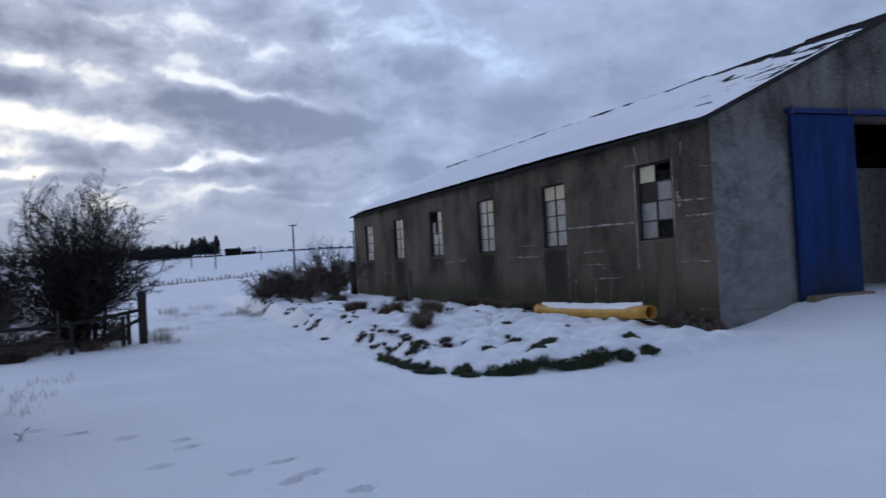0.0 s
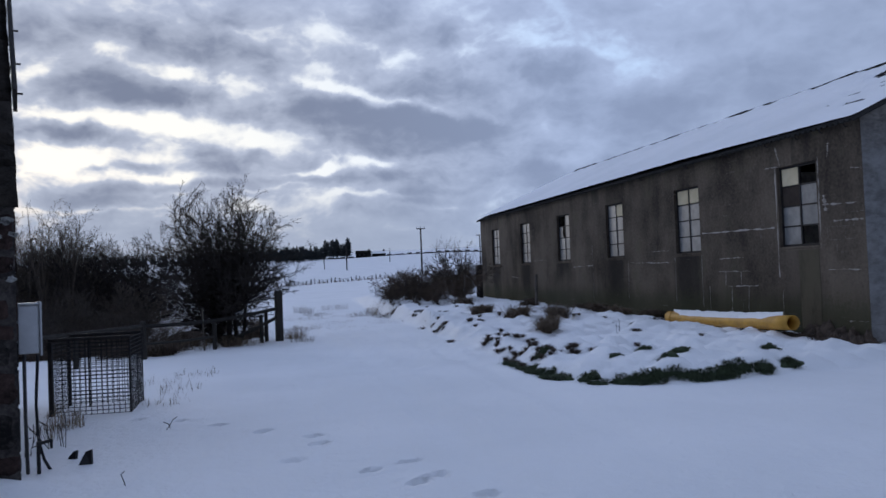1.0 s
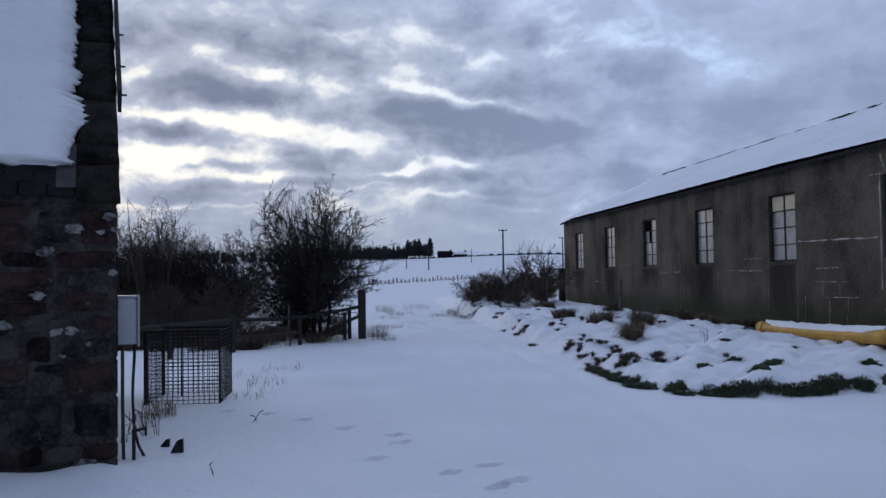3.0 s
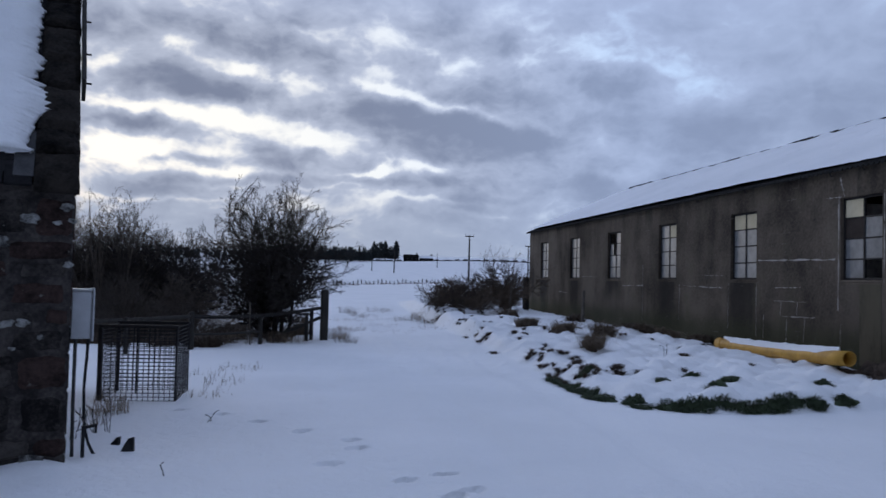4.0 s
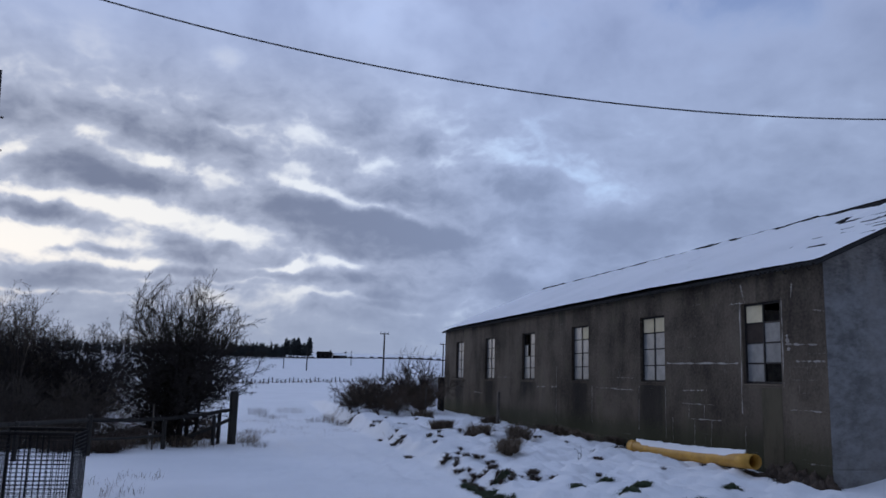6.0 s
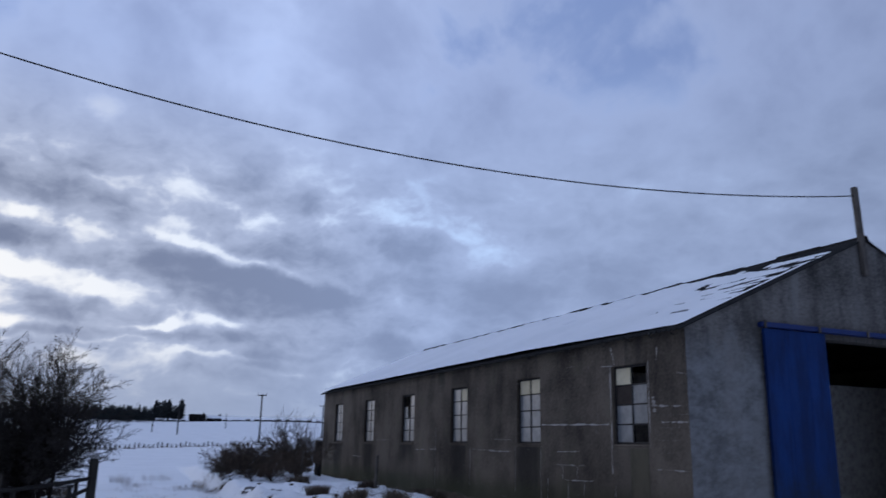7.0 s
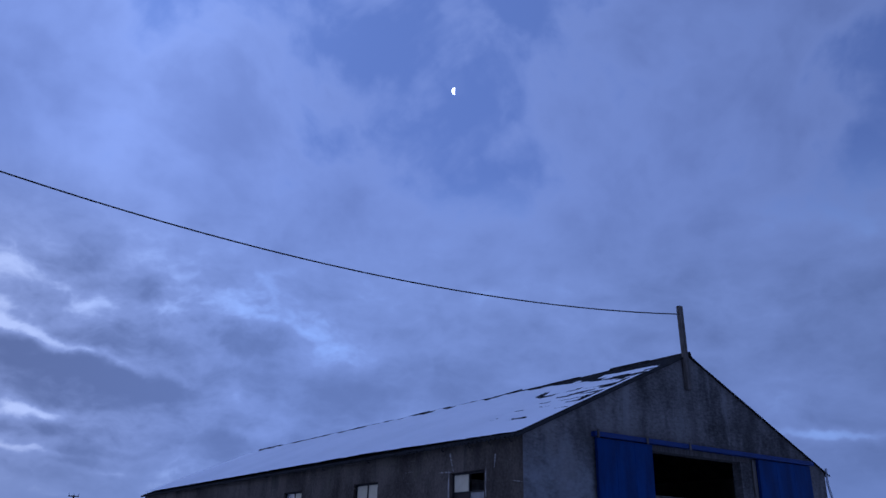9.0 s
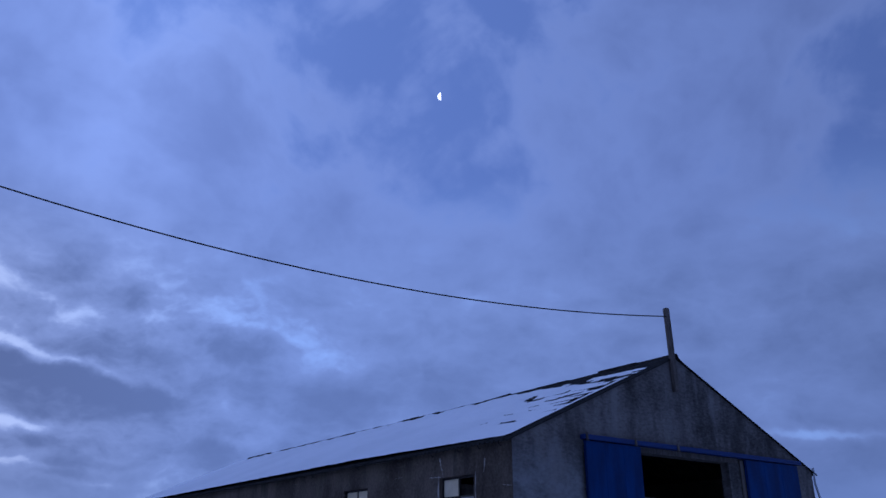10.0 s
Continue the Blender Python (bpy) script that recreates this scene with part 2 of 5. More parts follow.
def render_wall_build(n):
    """Old dark cement render over blockwork: streaks, a damp foot, a darker top, pale joints showing through in places.
    """
    p = n.pos
    streak = n.noise(n.vmath("MULTIPLY", p, (1.0, 1.0, 0.22)), 1.3, 7.0, 0.58, 0.8)
    blot = n.noise(p, 0.55, 6.0, 0.58)
    fine = n.noise(p, 16.0, 6.0, 0.62)
    grit = n.noise(p, 70.0, 3.0, 0.6)
    t = n.math("ADD", n.math("MULTIPLY", streak, 0.24), n.math("ADD", n.math("MULTIPLY", blot, 0.52), n.math("MULTIPLY", fine, 0.24)))
    col = n.mix(n.span(t, 0.34, 0.66), (0.028, 0.0225, 0.0178), (0.158, 0.128, 0.098))
    moss = n.span(n.noise(p, 1.1, 6.0, 0.65), 0.54, 0.70)
    col = n.mix(n.math("MULTIPLY", moss, 0.5), col, (0.075, 0.072, 0.044))
    lime = n.span(n.noise(n.vmath("MULTIPLY", p, (1, 1, 0.45)), 2.1, 9.0, 0.74), 0.61, 0.76)
    col = n.mix(n.math("MULTIPLY", lime, 0.45), col, (0.24, 0.222, 0.195))
    # water stains run down below each window
    xyz = n.add("ShaderNodeSeparateXYZ")
    n.put(xyz.inputs[0], p)
    off = n.math("ABSOLUTE", n.math("SUBTRACT", n.math("FRACT", n.math("DIVIDE", n.math("SUBTRACT", xyz.outputs[1], 13.46 - 2.065), 4.13)), 0.5))
    edge = n.math("MULTIPLY_ADD", n.noise(n.vmath("MULTIPLY", p, (1, 1, 0.3)), 2.2, 7.0, 0.7), 0.30, -0.08)
    run = n.math("MULTIPLY", n.span(off, edge, n.math("ADD", edge, 0.12), 1.0, 0.0), n.span(xyz.outputs[2], 1.74, 1.70))
    run = n.math("MULTIPLY", run, n.span(n.noise(p, 0.45, 2.0, 0.5), 0.38, 0.56, 0.2, 0.8))
    col = n.mix(run, col, (0.020, 0.018, 0.016))
    # darker upright streaks towards the top of the wall, and a wet foot to it
    top_streaks = n.math("MULTIPLY", n.span(n.noise(n.vmath("MULTIPLY", p, (1, 1, 0.12)), 2.0, 6.0, 0.65, 0.5), 0.52, 0.70), n.span(n.math("ADD", xyz.outputs[2], n.math("MULTIPLY", blot, 1.4)), 3.7, 4.7, 0.0, 0.6))
    col = n.mix(top_streaks, col, (0.022, 0.020, 0.018))
    algae = n.math("MULTIPLY", n.span(n.math("SUBTRACT", xyz.outputs[2], n.math("MULTIPLY", fine, 1.2)), 0.45, -0.1), 0.7)
    col = n.mix(algae, col, (0.048, 0.050, 0.026))
    # faint block courses under the render
    brick = n.add("ShaderNodeTexBrick", offset=0.5)
    flip = n.add("ShaderNodeCombineXYZ")
    n.put(flip.inputs[0], xyz.outputs[1]), n.put(flip.inputs[1], xyz.outputs[2])
    n.put(brick.inputs["Vector"], flip.outputs[0])
    for key, value in (("Scale", 1.0), ("Brick Width", 0.46), ("Row Height", 0.235), ("Mortar Size", 0.007), ("Mortar Smooth", 0.6)):
        n.put(brick.inputs[key], value)
    bare = n.span(n.noise(p, 0.8, 5.0, 0.7), 0.55, 0.66)
    joint = n.math("MULTIPLY", brick.outputs["Fac"], n.math("MULTIPLY", bare, n.span(fine, 0.42, 0.58)))
    col = n.mix(n.math("MULTIPLY", joint, 0.55), col, (0.26, 0.242, 0.212))
    finish(n, col, 0.93, n.math("ADD", fine, n.math("MULTIPLY", grit, 0.4)), 0.45, 0.015, 0.0, 0.12)


WALL = material("cement_render", render_wall_build)


def gable_build(low, high):
    def build(n):
        p = n.pos
        streak = n.noise(n.vmath("MULTIPLY", p, (1.0, 1.0, 0.35)), 1.1, 8.0, 0.6, 0.4)
        blot = n.noise(p, 0.9, 6.0, 0.6)
        fine = n.noise(n.vmath("MULTIPLY", p, (1, 1, 2.2)), 9.0, 7.0, 0.7)
        t = n.math("ADD", n.math("MULTIPLY", streak, 0.4), n.math("ADD", n.math("MULTIPLY", blot, 0.3), n.math("MULTIPLY", fine, 0.3)))
        col = n.mix(n.span(t, 0.36, 0.63), low, high)
        wash = n.noise(n.vmath("MULTIPLY", p, (1.0, 1.0, 0.16)), 1.9, 6.0, 0.6, 0.5)
        col = n.mix(n.span(wash, 0.50, 0.70, 0.0, 0.5), col, low)
        col = n.mix(n.span(wash, 0.44, 0.30, 0.0, 0.35), col, (0.27, 0.26, 0.245))
        # a paler coat of roughcast, worn at its edges, on the corner beside the door
        xyz = n.add("ShaderNodeSeparateXYZ")
        n.put(xyz.inputs[0], p)
        ragged = n.noise(p, 1.8, 7.0, 0.7)
        coat = n.math("MULTIPLY", n.span(n.math("ADD", xyz.outputs[0], n.math("MULTIPLY", ragged, 0.3)), 12.35, 12.05), n.span(n.math("ADD", xyz.outputs[2], n.math("MULTIPLY", ragged, 1.6)), 4.9, 4.0))
        col = n.mix(n.math("MULTIPLY", coat, n.span(n.noise(n.vmath("MULTIPLY", p, (1, 1, 1.6)), 3.2, 9.0, 0.72), 0.36, 0.66, 0.35, 0.9)), col, (0.25, 0.248, 0.24))
        finish(n, col, 0.92, fine, 0.35, 0.012, 0.0, 0.15)
    return build


GABLE = material("grey_render", gable_build((0.036, 0.033, 0.031), (0.215, 0.197, 0.178)))
MORTAR_DARK = plain("dark_mortar", (0.012, 0.010, 0.010), (0.090, 0.078, 0.070), 4.0, 0.95)
INFILL = plain("olive_cement", (0.055, 0.046, 0.032), (0.105, 0.090, 0.062), 2.0, 0.93, 0.3, 0.01, 0.0, (1, 1, 0.4), 0.1)
MORTAR = plain("lime_mortar", (0.17, 0.155, 0.135), (0.42, 0.385, 0.34), 9.0, 0.9)
ROOFING = plain("weathered_roof_sheet", (0.008, 0.008, 0.009), (0.034, 0.033, 0.031), 3.0, 0.92, 0.4, 0.01, 0.0, (1, 1, 1), 0.12)


def blue_build(n):
    a = n.noise(n.vmath("MULTIPLY", n.pos, (2, 2, 0.4)), 1.6, 6.0, 0.6)
    b = n.noise(n.pos, 12.0, 5.0, 0.6)
    col = n.mix(n.span(a, 0.35, 0.65), (0.0022, 0.018, 0.085), (0.0045, 0.034, 0.150))
    xyz = n.add("ShaderNodeSeparateXYZ")
    n.put(xyz.inputs[0], n.pos)
    algae = n.math("MULTIPLY", n.span(n.math("ADD", xyz.outputs[2], n.math("MULTIPLY", a, 1.2)), 2.3, 1.0), n.span(b, 0.3, 0.7, 0.3, 0.9))
    col = n.mix(algae, col, (0.020, 0.030, 0.034))
    finish(n, col, n.math("MULTIPLY_ADD", b, 0.3, 0.5), b, 0.15, 0.01, 0.0, 0.2)


BLUE = material("blue_paint", blue_build)
BLUE_WORN = plain("worn_blue_paint", (0.003, 0.014, 0.085), (0.006, 0.026, 0.135), 1.4, 0.6, 0.2, 0.01, 0.0, (3, 3, 0.4), 0.4)
TIMBER = plain("grey_timber", (0.05, 0.042, 0.035), (0.14, 0.12, 0.10), 5.0, 0.85, 0.4, 0.01, 0.0, (4, 4, 0.6))
DARK_TIMBER = plain("dark_wet_timber", (0.012, 0.011, 0.010), (0.045, 0.040, 0.034), 5.0, 0.8, 0.4, 0.01, 0.0, (4, 4, 0.6))


def stone_build(low, high):
    def build(n):
        rnd = n.add("ShaderNodeObjectInfo").outputs["Random"]
        a = n.noise(n.pos, 5.0, 7.0, 0.65)
        b = n.noise(n.pos, 30.0, 6.0, 0.7)
        t = n.math("ADD", n.math("MULTIPLY", a, 0.6), n.math("MULTIPLY", b, 0.4))
        col = n.mix(n.span(n.math("ADD", t, n.math("MULTIPLY_ADD", rnd, 0.22, -0.11)), 0.34, 0.68), low, high)
        spot = n.span(n.noise(n.pos, 13.0, 5.0, 0.6), 0.66, 0.72)
        col = n.mix(n.math("MULTIPLY", spot, 0.7), col, (0.17, 0.165, 0.15))
        grit = n.span(b, 0.62, 0.72)
        col = n.mix(n.math("MULTIPLY", grit, 0.4), col, (0.11, 0.095, 0.085))
        finish(n, col, 0.95, n.math("ADD", a, n.math("MULTIPLY", b, 0.5)), 0.9, 0.05, 0.0, 0.12)
    return build


STONE = material("red_sandstone", stone_build((0.010, 0.007, 0.0065), (0.068, 0.044, 0.038)))
STONE_DARK = material("dark_whinstone", stone_build((0.010, 0.0095, 0.010), (0.085, 0.074, 0.066)))
COPING = plain("mossy_coping", (0.005, 0.005, 0.005), (0.040, 0.034, 0.029), 5.0, 0.97, 0.9, 0.04, 0.0, (1, 1, 1), 0.06)
LICHEN = plain("pale_lichen", (0.03, 0.028, 0.026), (0.33, 0.33, 0.31), 22.0, 0.95)
SLATE = plain("slate", (0.005, 0.005, 0.006), (0.022, 0.021, 0.022), 4.0, 0.85, 0.5, 0.02, 0.0, (1, 1, 1), 0.12)
LEAD = plain("grey_lead", (0.025, 0.025, 0.026), (0.065, 0.064, 0.064), 6.0, 0.7)
STEEL = plain("rusted_wire", (0.008, 0.008, 0.009), (0.035, 0.030, 0.028), 9.0, 0.7, 0.2, 0.004, 0.3)
PLASTIC = plain("white_grp", (0.40, 0.41, 0.42), (0.52, 0.53, 0.54), 2.0, 0.5, 0.1)
YELLOW = plain("yellow_pipe", (0.40, 0.21, 0.035), (0.62, 0.34, 0.055), 3.0, 0.5, 0.15)
BLACK = plain("black_plastic", (0.006, 0.006, 0.007), (0.02, 0.02, 0.022), 5.0, 0.5)
BARK = plain("dark_bark", (0.013, 0.010, 0.009), (0.045, 0.037, 0.031), 8.0, 0.9)
BARK_MID = plain("brown_bark", (0.038, 0.030, 0.024), (0.110, 0.088, 0.070), 6.0, 0.9)
BARK_FAR = plain("grey_brown_bark", (0.045, 0.036, 0.029), (0.125, 0.100, 0.078), 4.0, 0.9)
# needle colour lifted slightly to blue, standing in for haze over the distance
CONIFER = plain("hazed_conifer_needles", (0.012, 0.017, 0.018), (0.034, 0.042, 0.043), 0.8, 0.95)
GRASS = plain("winter_grass", (0.022, 0.032, 0.016), (0.055, 0.075, 0.036), 5.0, 0.9)
SHED = plain("dark_shed_boards", (0.006, 0.006, 0.006), (0.018, 0.017, 0.016), 3.0, 1.0, 0.3, 0.01, 0.0, (1, 1, 1), 0.0)
TUFT = plain("dead_grass_tuft", (0.045, 0.032, 0.023), (0.185, 0.138, 0.095), 7.0, 0.9)
STRAW = plain("dead_straw", (0.10, 0.075, 0.05), (0.26, 0.20, 0.135), 6.0, 0.9)
BRACKEN = plain("dead_bracken", (0.032, 0.024, 0.018), (0.120, 0.086, 0.062), 5.0, 0.9)
CONCRETE = plain("concrete_floor", (0.12, 0.12, 0.12), (0.24, 0.235, 0.23), 2.0, 0.9)
CABLE = plain("cable_sheath", (0.008, 0.008, 0.009), (0.016, 0.016, 0.018), 5.0, 0.6)


def pane_material(name, low, high, rough, spec=0.5):
    def build(n):
        a = n.noise(n.pos, 4.0, 6.0, 0.65)
        rnd = n.add("ShaderNodeObjectInfo").outputs["Random"]
        t = n.math("ADD", n.math("MULTIPLY", n.span(a, 0.3, 0.7), 0.5), n.math("MULTIPLY", rnd, 0.5))
        finish(n, n.mix(t, low, high), rough, a, 0.1, 0.01, 0.0, spec)
    return material(name, build)


PANE_DIRTY = pane_material("dirty_glass", (0.09, 0.095, 0.098), (0.25, 0.25, 0.24), 0.35)
PANE_CREAM = pane_material("cream_board", (0.50, 0.42, 0.27), (0.68, 0.59, 0.40), 0.8, 0.1)
PANE_BROWN = pane_material("brown_board", (0.035, 0.027, 0.023), (0.07, 0.056, 0.047), 0.9, 0.05)


def moon_build(n):
    e = n.add("ShaderNodeEmission")
    n.put(e.inputs[0], (1.0, 0.97, 0.9)), n.put(e.inputs[1], 2.5)
    n.tree.links.new(e.outputs[0], n.tree.nodes["Material Output"].inputs[0])


MOON = material("moonlight", moon_build)


# ---------------------------------------------------------------- mesh tools
def part(name, bm, mat, parent=None, label="", smooth=False):
    """One bmesh, or (verts, faces), as one mesh object, under a thing or a part."""
    me = bpy.data.meshes.new(name)
    if isinstance(bm, tuple):
        me.from_pydata(*([bm[0], [], bm[1]]))
    else:
        bm.normal_update()
        bm.to_mesh(me)
        bm.free()
    me.materials.append(mat)
    if smooth:
        me.polygons.foreach_set("use_smooth", [True] * len(me.polygons))
    ob = new(name, me)
    ob.parent = parent
    if label:
        tagged(ob, label)
    return ob


def thing(name, label, category, group="", kind="", m=None):
    ob = tagged(new(name), label, category, group, kind)
    ob.empty_display_size = 0.1
    if m is not None:
        ob.matrix_world = m
    return ob


def box(bm, x0, x1, y0, y1, z0, z1, bevel=0.0, m=None):
    r = bmesh.ops.create_cube(bm, size=1.0)
    vs = r["verts"]
    for v in vs:
        v.co = Vector((x0 + (v.co.x + 0.5) * (x1 - x0), y0 + (v.co.y + 0.5) * (y1 - y0), z0 + (v.co.z + 0.5) * (z1 - z0)))
        if m is not None:
            v.co = m @ v.co
    if bevel:
        es = list({e for v in vs for e in v.link_edges})
        bmesh.ops.bevel(bm, geom=es, offset=bevel, segments=1, affect="EDGES")
    return bm


def boxed(*a, **k):
    return box(bmesh.new(), *a, **k)


def tubes(segments, sides=4):
    """Tapered tubes from rows of (start, end, radius, radius) as (verts, faces)."""
    a = np.array([tuple(q[0]) for q in segments], float)
    b = np.array([tuple(q[1]) for q in segments], float)
    r = np.array([(q[2], q[3]) for q in segments], float)
    d = b - a
    d /= np.maximum(np.linalg.norm(d, axis=1, keepdims=True), 1e-9)
    ref = np.where(np.abs(d[:, 2:3]) < 0.9, np.array([[0.0, 0, 1]]), np.array([[1.0, 0, 0]]))
    u = np.cross(d, ref)
    u /= np.linalg.norm(u, axis=1, keepdims=True)
    v = np.cross(d, u)
    w = 2 * np.pi * np.arange(sides) / sides
    ring = np.cos(w)[None, :, None] * u[:, None] + np.sin(w)[None, :, None] * v[:, None]
    verts = np.concatenate([a[:, None] + ring * r[:, :1, None], b[:, None] + ring * r[:, 1:, None]], 1).reshape(-1, 3)
    base = (np.arange(len(a)) * 2 * sides)[:, None]
    i = np.arange(sides)[None]
    j = (i + 1) % sides
    quads = np.stack([base + i, base + j, base + sides + j, base + sides + i], -1).reshape(-1, 4).tolist()
    caps = (base + sides - 1 - i).tolist() + (base + sides + i).tolist() if len(a) < 400 else []
    return verts.tolist(), [tuple(q) for q in quads + caps]


def chain(points, r0, r1=None):
    """Segments along a line of points, tapering."""
    r1 = r0 if r1 is None else r1
    n = len(points) - 1
    return [(points[i], points[i + 1], r0 + (r1 - r0) * i / n, r0 + (r1 - r0) * (i + 1) / n) for i in range(n)]


def hose_mesh(points, r, sides=6):
    """One continuous tube along a line of points."""
    pts = [Vector(q) for q in points]
    verts, faces = [], []
    for i, q in enumerate(pts):
        d = (pts[min(i + 1, len(pts) - 1)] - pts[max(i - 1, 0)]).normalized()
        u = d.cross(Vector((0.13, 0.21, 1.0))).normalized()
        v = d.cross(u)
        verts += [q + (u * math.cos(2 * math.pi * k / sides) + v * math.sin(2 * math.pi * k / sides)) * r for k in range(sides)]
    for i in range(len(pts) - 1):
        for k in range(sides):
            j = (k + 1) % sides
            faces.append((i * sides + k, i * sides + j, (i + 1) * sides + j, (i + 1) * sides + k))
    faces += [tuple(range(sides - 1, -1, -1)), tuple(range(len(verts) - sides, len(verts)))]
    return verts, faces


def polar(az, dist):
    return dist * math.sin(radians(az)), dist * math.cos(radians(az))


def smooth(v, a, b):
    t = np.clip((np.asarray(v, float) - a) / (b - a), 0, 1)
    return t * t * (3 - 2 * t)


# ---------------------------------------------------------------- ground
BANK_Y = (9.0, 9.5, 10.0, 11.0, 12.8, 17.4, 22.0, 26.5, 35.0, 60.0)
BANK_X = (5.6, 4.9, 4.15, 3.9, 4.05, 4.15, 4.3, 4.2, 4.5, 6.0)
RANGE_R = (0, 50, 100, 150, 250, 400, 520, 900, 1600, 2600, 6000)
RANGE_Z = (0, 0, 0.45, 1.6, 5.0, 10.9, 11.5, 16, 36, 78, 120)


def hills(x, y, wave, seed):
    rng = np.random.default_rng(seed)
    out = 0
    for k in range(6):
        a, p = rng.uniform(0, 2 * np.pi, 2)
        w = wave * rng.uniform(0.6, 1.7)
        out = out + np.sin((x * np.cos(a) + y * np.sin(a)) * 2 * np.pi / w + p)
    return out / 6


STEPS = [(-0.53, 9.06), (-0.05, 8.48), (0.45, 8.01), (0.48, 7.60), (0.81, 6.41), (1.15, 6.58), (1.27, 6.05), (1.10, 5.90),
         (-1.0, 9.5), (1.5, 5.4), (-1.5, 9.8), (0.2, 7.0)]


def ground_height(x, y):
    x, y = np.asarray(x, float), np.asarray(y, float)
    r = np.hypot(x, y)
    z = np.interp(r, RANGE_R, RANGE_Z)
    z = z + hills(x, y, 9.0, 3) * 0.035 + hills(x, y, 2.3, 5) * 0.010 + hills(x, y, 0.7, 7) * (0.006 + 0.032 * smooth(x, -1.5, 0.5) * smooth(-x, -5.5, -3.5) * smooth(y, 7, 14)) + hills(x, y, 0.33, 8) * 0.022 * smooth(x, -1.5, 0.5) * smooth(-x, -5.5, -3.5) * smooth(y, 9, 16)
    z = z + hills(x, y, 140.0, 9) * np.clip((r - 60) / 200, 0, 1) * 1.3
    # bank along the barn
    edge = np.interp(y, BANK_Y, BANK_X) + hills(x, y, 1.1, 11) * 0.10
    inside = np.minimum(x - edge, (y - 9.28 - np.clip(x - 5.2, 0, 9) * 0.12 + hills(x, y, 0.9, 12) * 0.10) * 1.0)
    on = smooth(inside, 0.0, 0.45) * smooth(-y, -60, -36) * smooth(9.9 - x, -1.6, 1.6)
    top = 0.20 + 0.014 * np.clip(y - 12, 0, 30) + hills(x, y, 1.5, 13) * 0.13 + hills(x, y, 0.55, 14) * 0.075 + hills(x, y, 0.3, 15) * 0.05 + hills(x, y, 0.9, 16) * 0.07
    z = z + on * top * (1 - 0.5 * smooth(x, 8.8, 10.2) * smooth(-y, -15, -11.5))
    # ramp up to the big doors
    z = z + 0.50 * smooth(x, 10.0, 12.8) * smooth(y, 5.5, 11.7) * smooth(-y, -60, -40)
    # wheel ruts of the track
    for off in (0.0, 1.5):
        cx = 1.3 + off + 0.6 * np.sin(y * 0.13)
        z = z - (0.028 * np.exp(-((x - cx) / 0.22) ** 2) - 0.010 * np.exp(-((np.abs(x - cx) - 0.32) / 0.12) ** 2)) * smooth(y, 3, 8) * smooth(-y, -55, -35)
    # the ground falls behind the fence
    z = z - 0.9 * smooth(-x - 0.02 * y, 0.6, 5.0) * smooth(y, 18.5, 26.0) * smooth(-y, -140, -60)
    # drift against the stone wall
    across = -(x + 1.93) * math.sin(radians(17)) + (y - 6.95) * math.cos(radians(17))
    along = (x + 1.93) * math.cos(radians(17)) + (y - 6.95) * math.sin(radians(17))
    z = z + 0.09 * np.exp(-((across + 0.05) / 0.5) ** 2) * smooth(-along, -0.25, 0.3) * (0.8 + 0.5 * hills(x, y, 0.6, 18))
    for i, (fx, fy) in enumerate(STEPS):
        a = 0.5 + 0.35 * math.sin(i * 2.1)
        u, v = (x - fx) * math.cos(a) + (y - fy) * math.sin(a), -(x - fx) * math.sin(a) + (y - fy) * math.cos(a)
        d2 = (u / 0.092) ** 2 + (v / 0.055) ** 2
        z = z - 0.15 * np.exp(-d2 ** 2) + 0.016 * np.exp(-(np.sqrt(d2) - 1.5) ** 2 * 5)
    return z


def gz(x, y):
    return float(ground_height(x, y))


def make_ground():
    def out(a, n, top, ratio):
        s = np.cumsum(ratio ** np.arange(n))
        return a + (top - a) * s / s[-1]
    xs = np.concatenate([-out(9.0, 45, 4500, 1.17)[::-1], np.arange(-9.0, -2.5, 0.13), np.arange(-2.5, 3.3, 0.05), np.arange(3.3, 10.6, 0.06),
                         np.arange(10.6, 16, 0.2), out(16, 40, 4500, 1.18)])
    ys = np.concatenate([-out(3.0, 28, 4500, 1.3)[::-1], np.arange(-3.0, 4.0, 0.3), np.arange(4.0, 10.2, 0.05), np.arange(10.2, 20, 0.08),
                         np.arange(20, 40, 0.18), out(40, 75, 4700, 1.08)])
    gx, gy = np.meshgrid(xs, ys)
    verts = np.stack([gx, gy, ground_height(gx, gy)], -1).reshape(-1, 3)
    nx, ny = len(xs), len(ys)
    i = (np.arange(ny - 1)[:, None] * nx + np.arange(nx - 1)[None]).reshape(-1)
    faces = np.stack([i, i + 1, i + nx + 1, i + nx], -1)
    ob = part("ground", (verts.tolist(), faces.tolist()), SNOW, smooth=True)
    tagged(ob, "snow-covered yard, track and rising white fields", "ground", kind="structure")


make_ground()

# ---------------------------------------------------------------- barn
BX, BY, BW, BL = 10.18, 11.69, 10.30, 24.85      # near corner, width, length
EAVE, RIDGE, TH = 4.0, 6.31, 0.22
PITCH = math.atan2(RIDGE - EAVE, BW / 2)
BAYS = [13.46 + 4.13 * i for i in range(6)]      # window centres
WIN_W, WIN_LO, WIN_HI = 1.16, 1.80, 3.40
DOOR0, DOOR1 = 13.68, 16.93


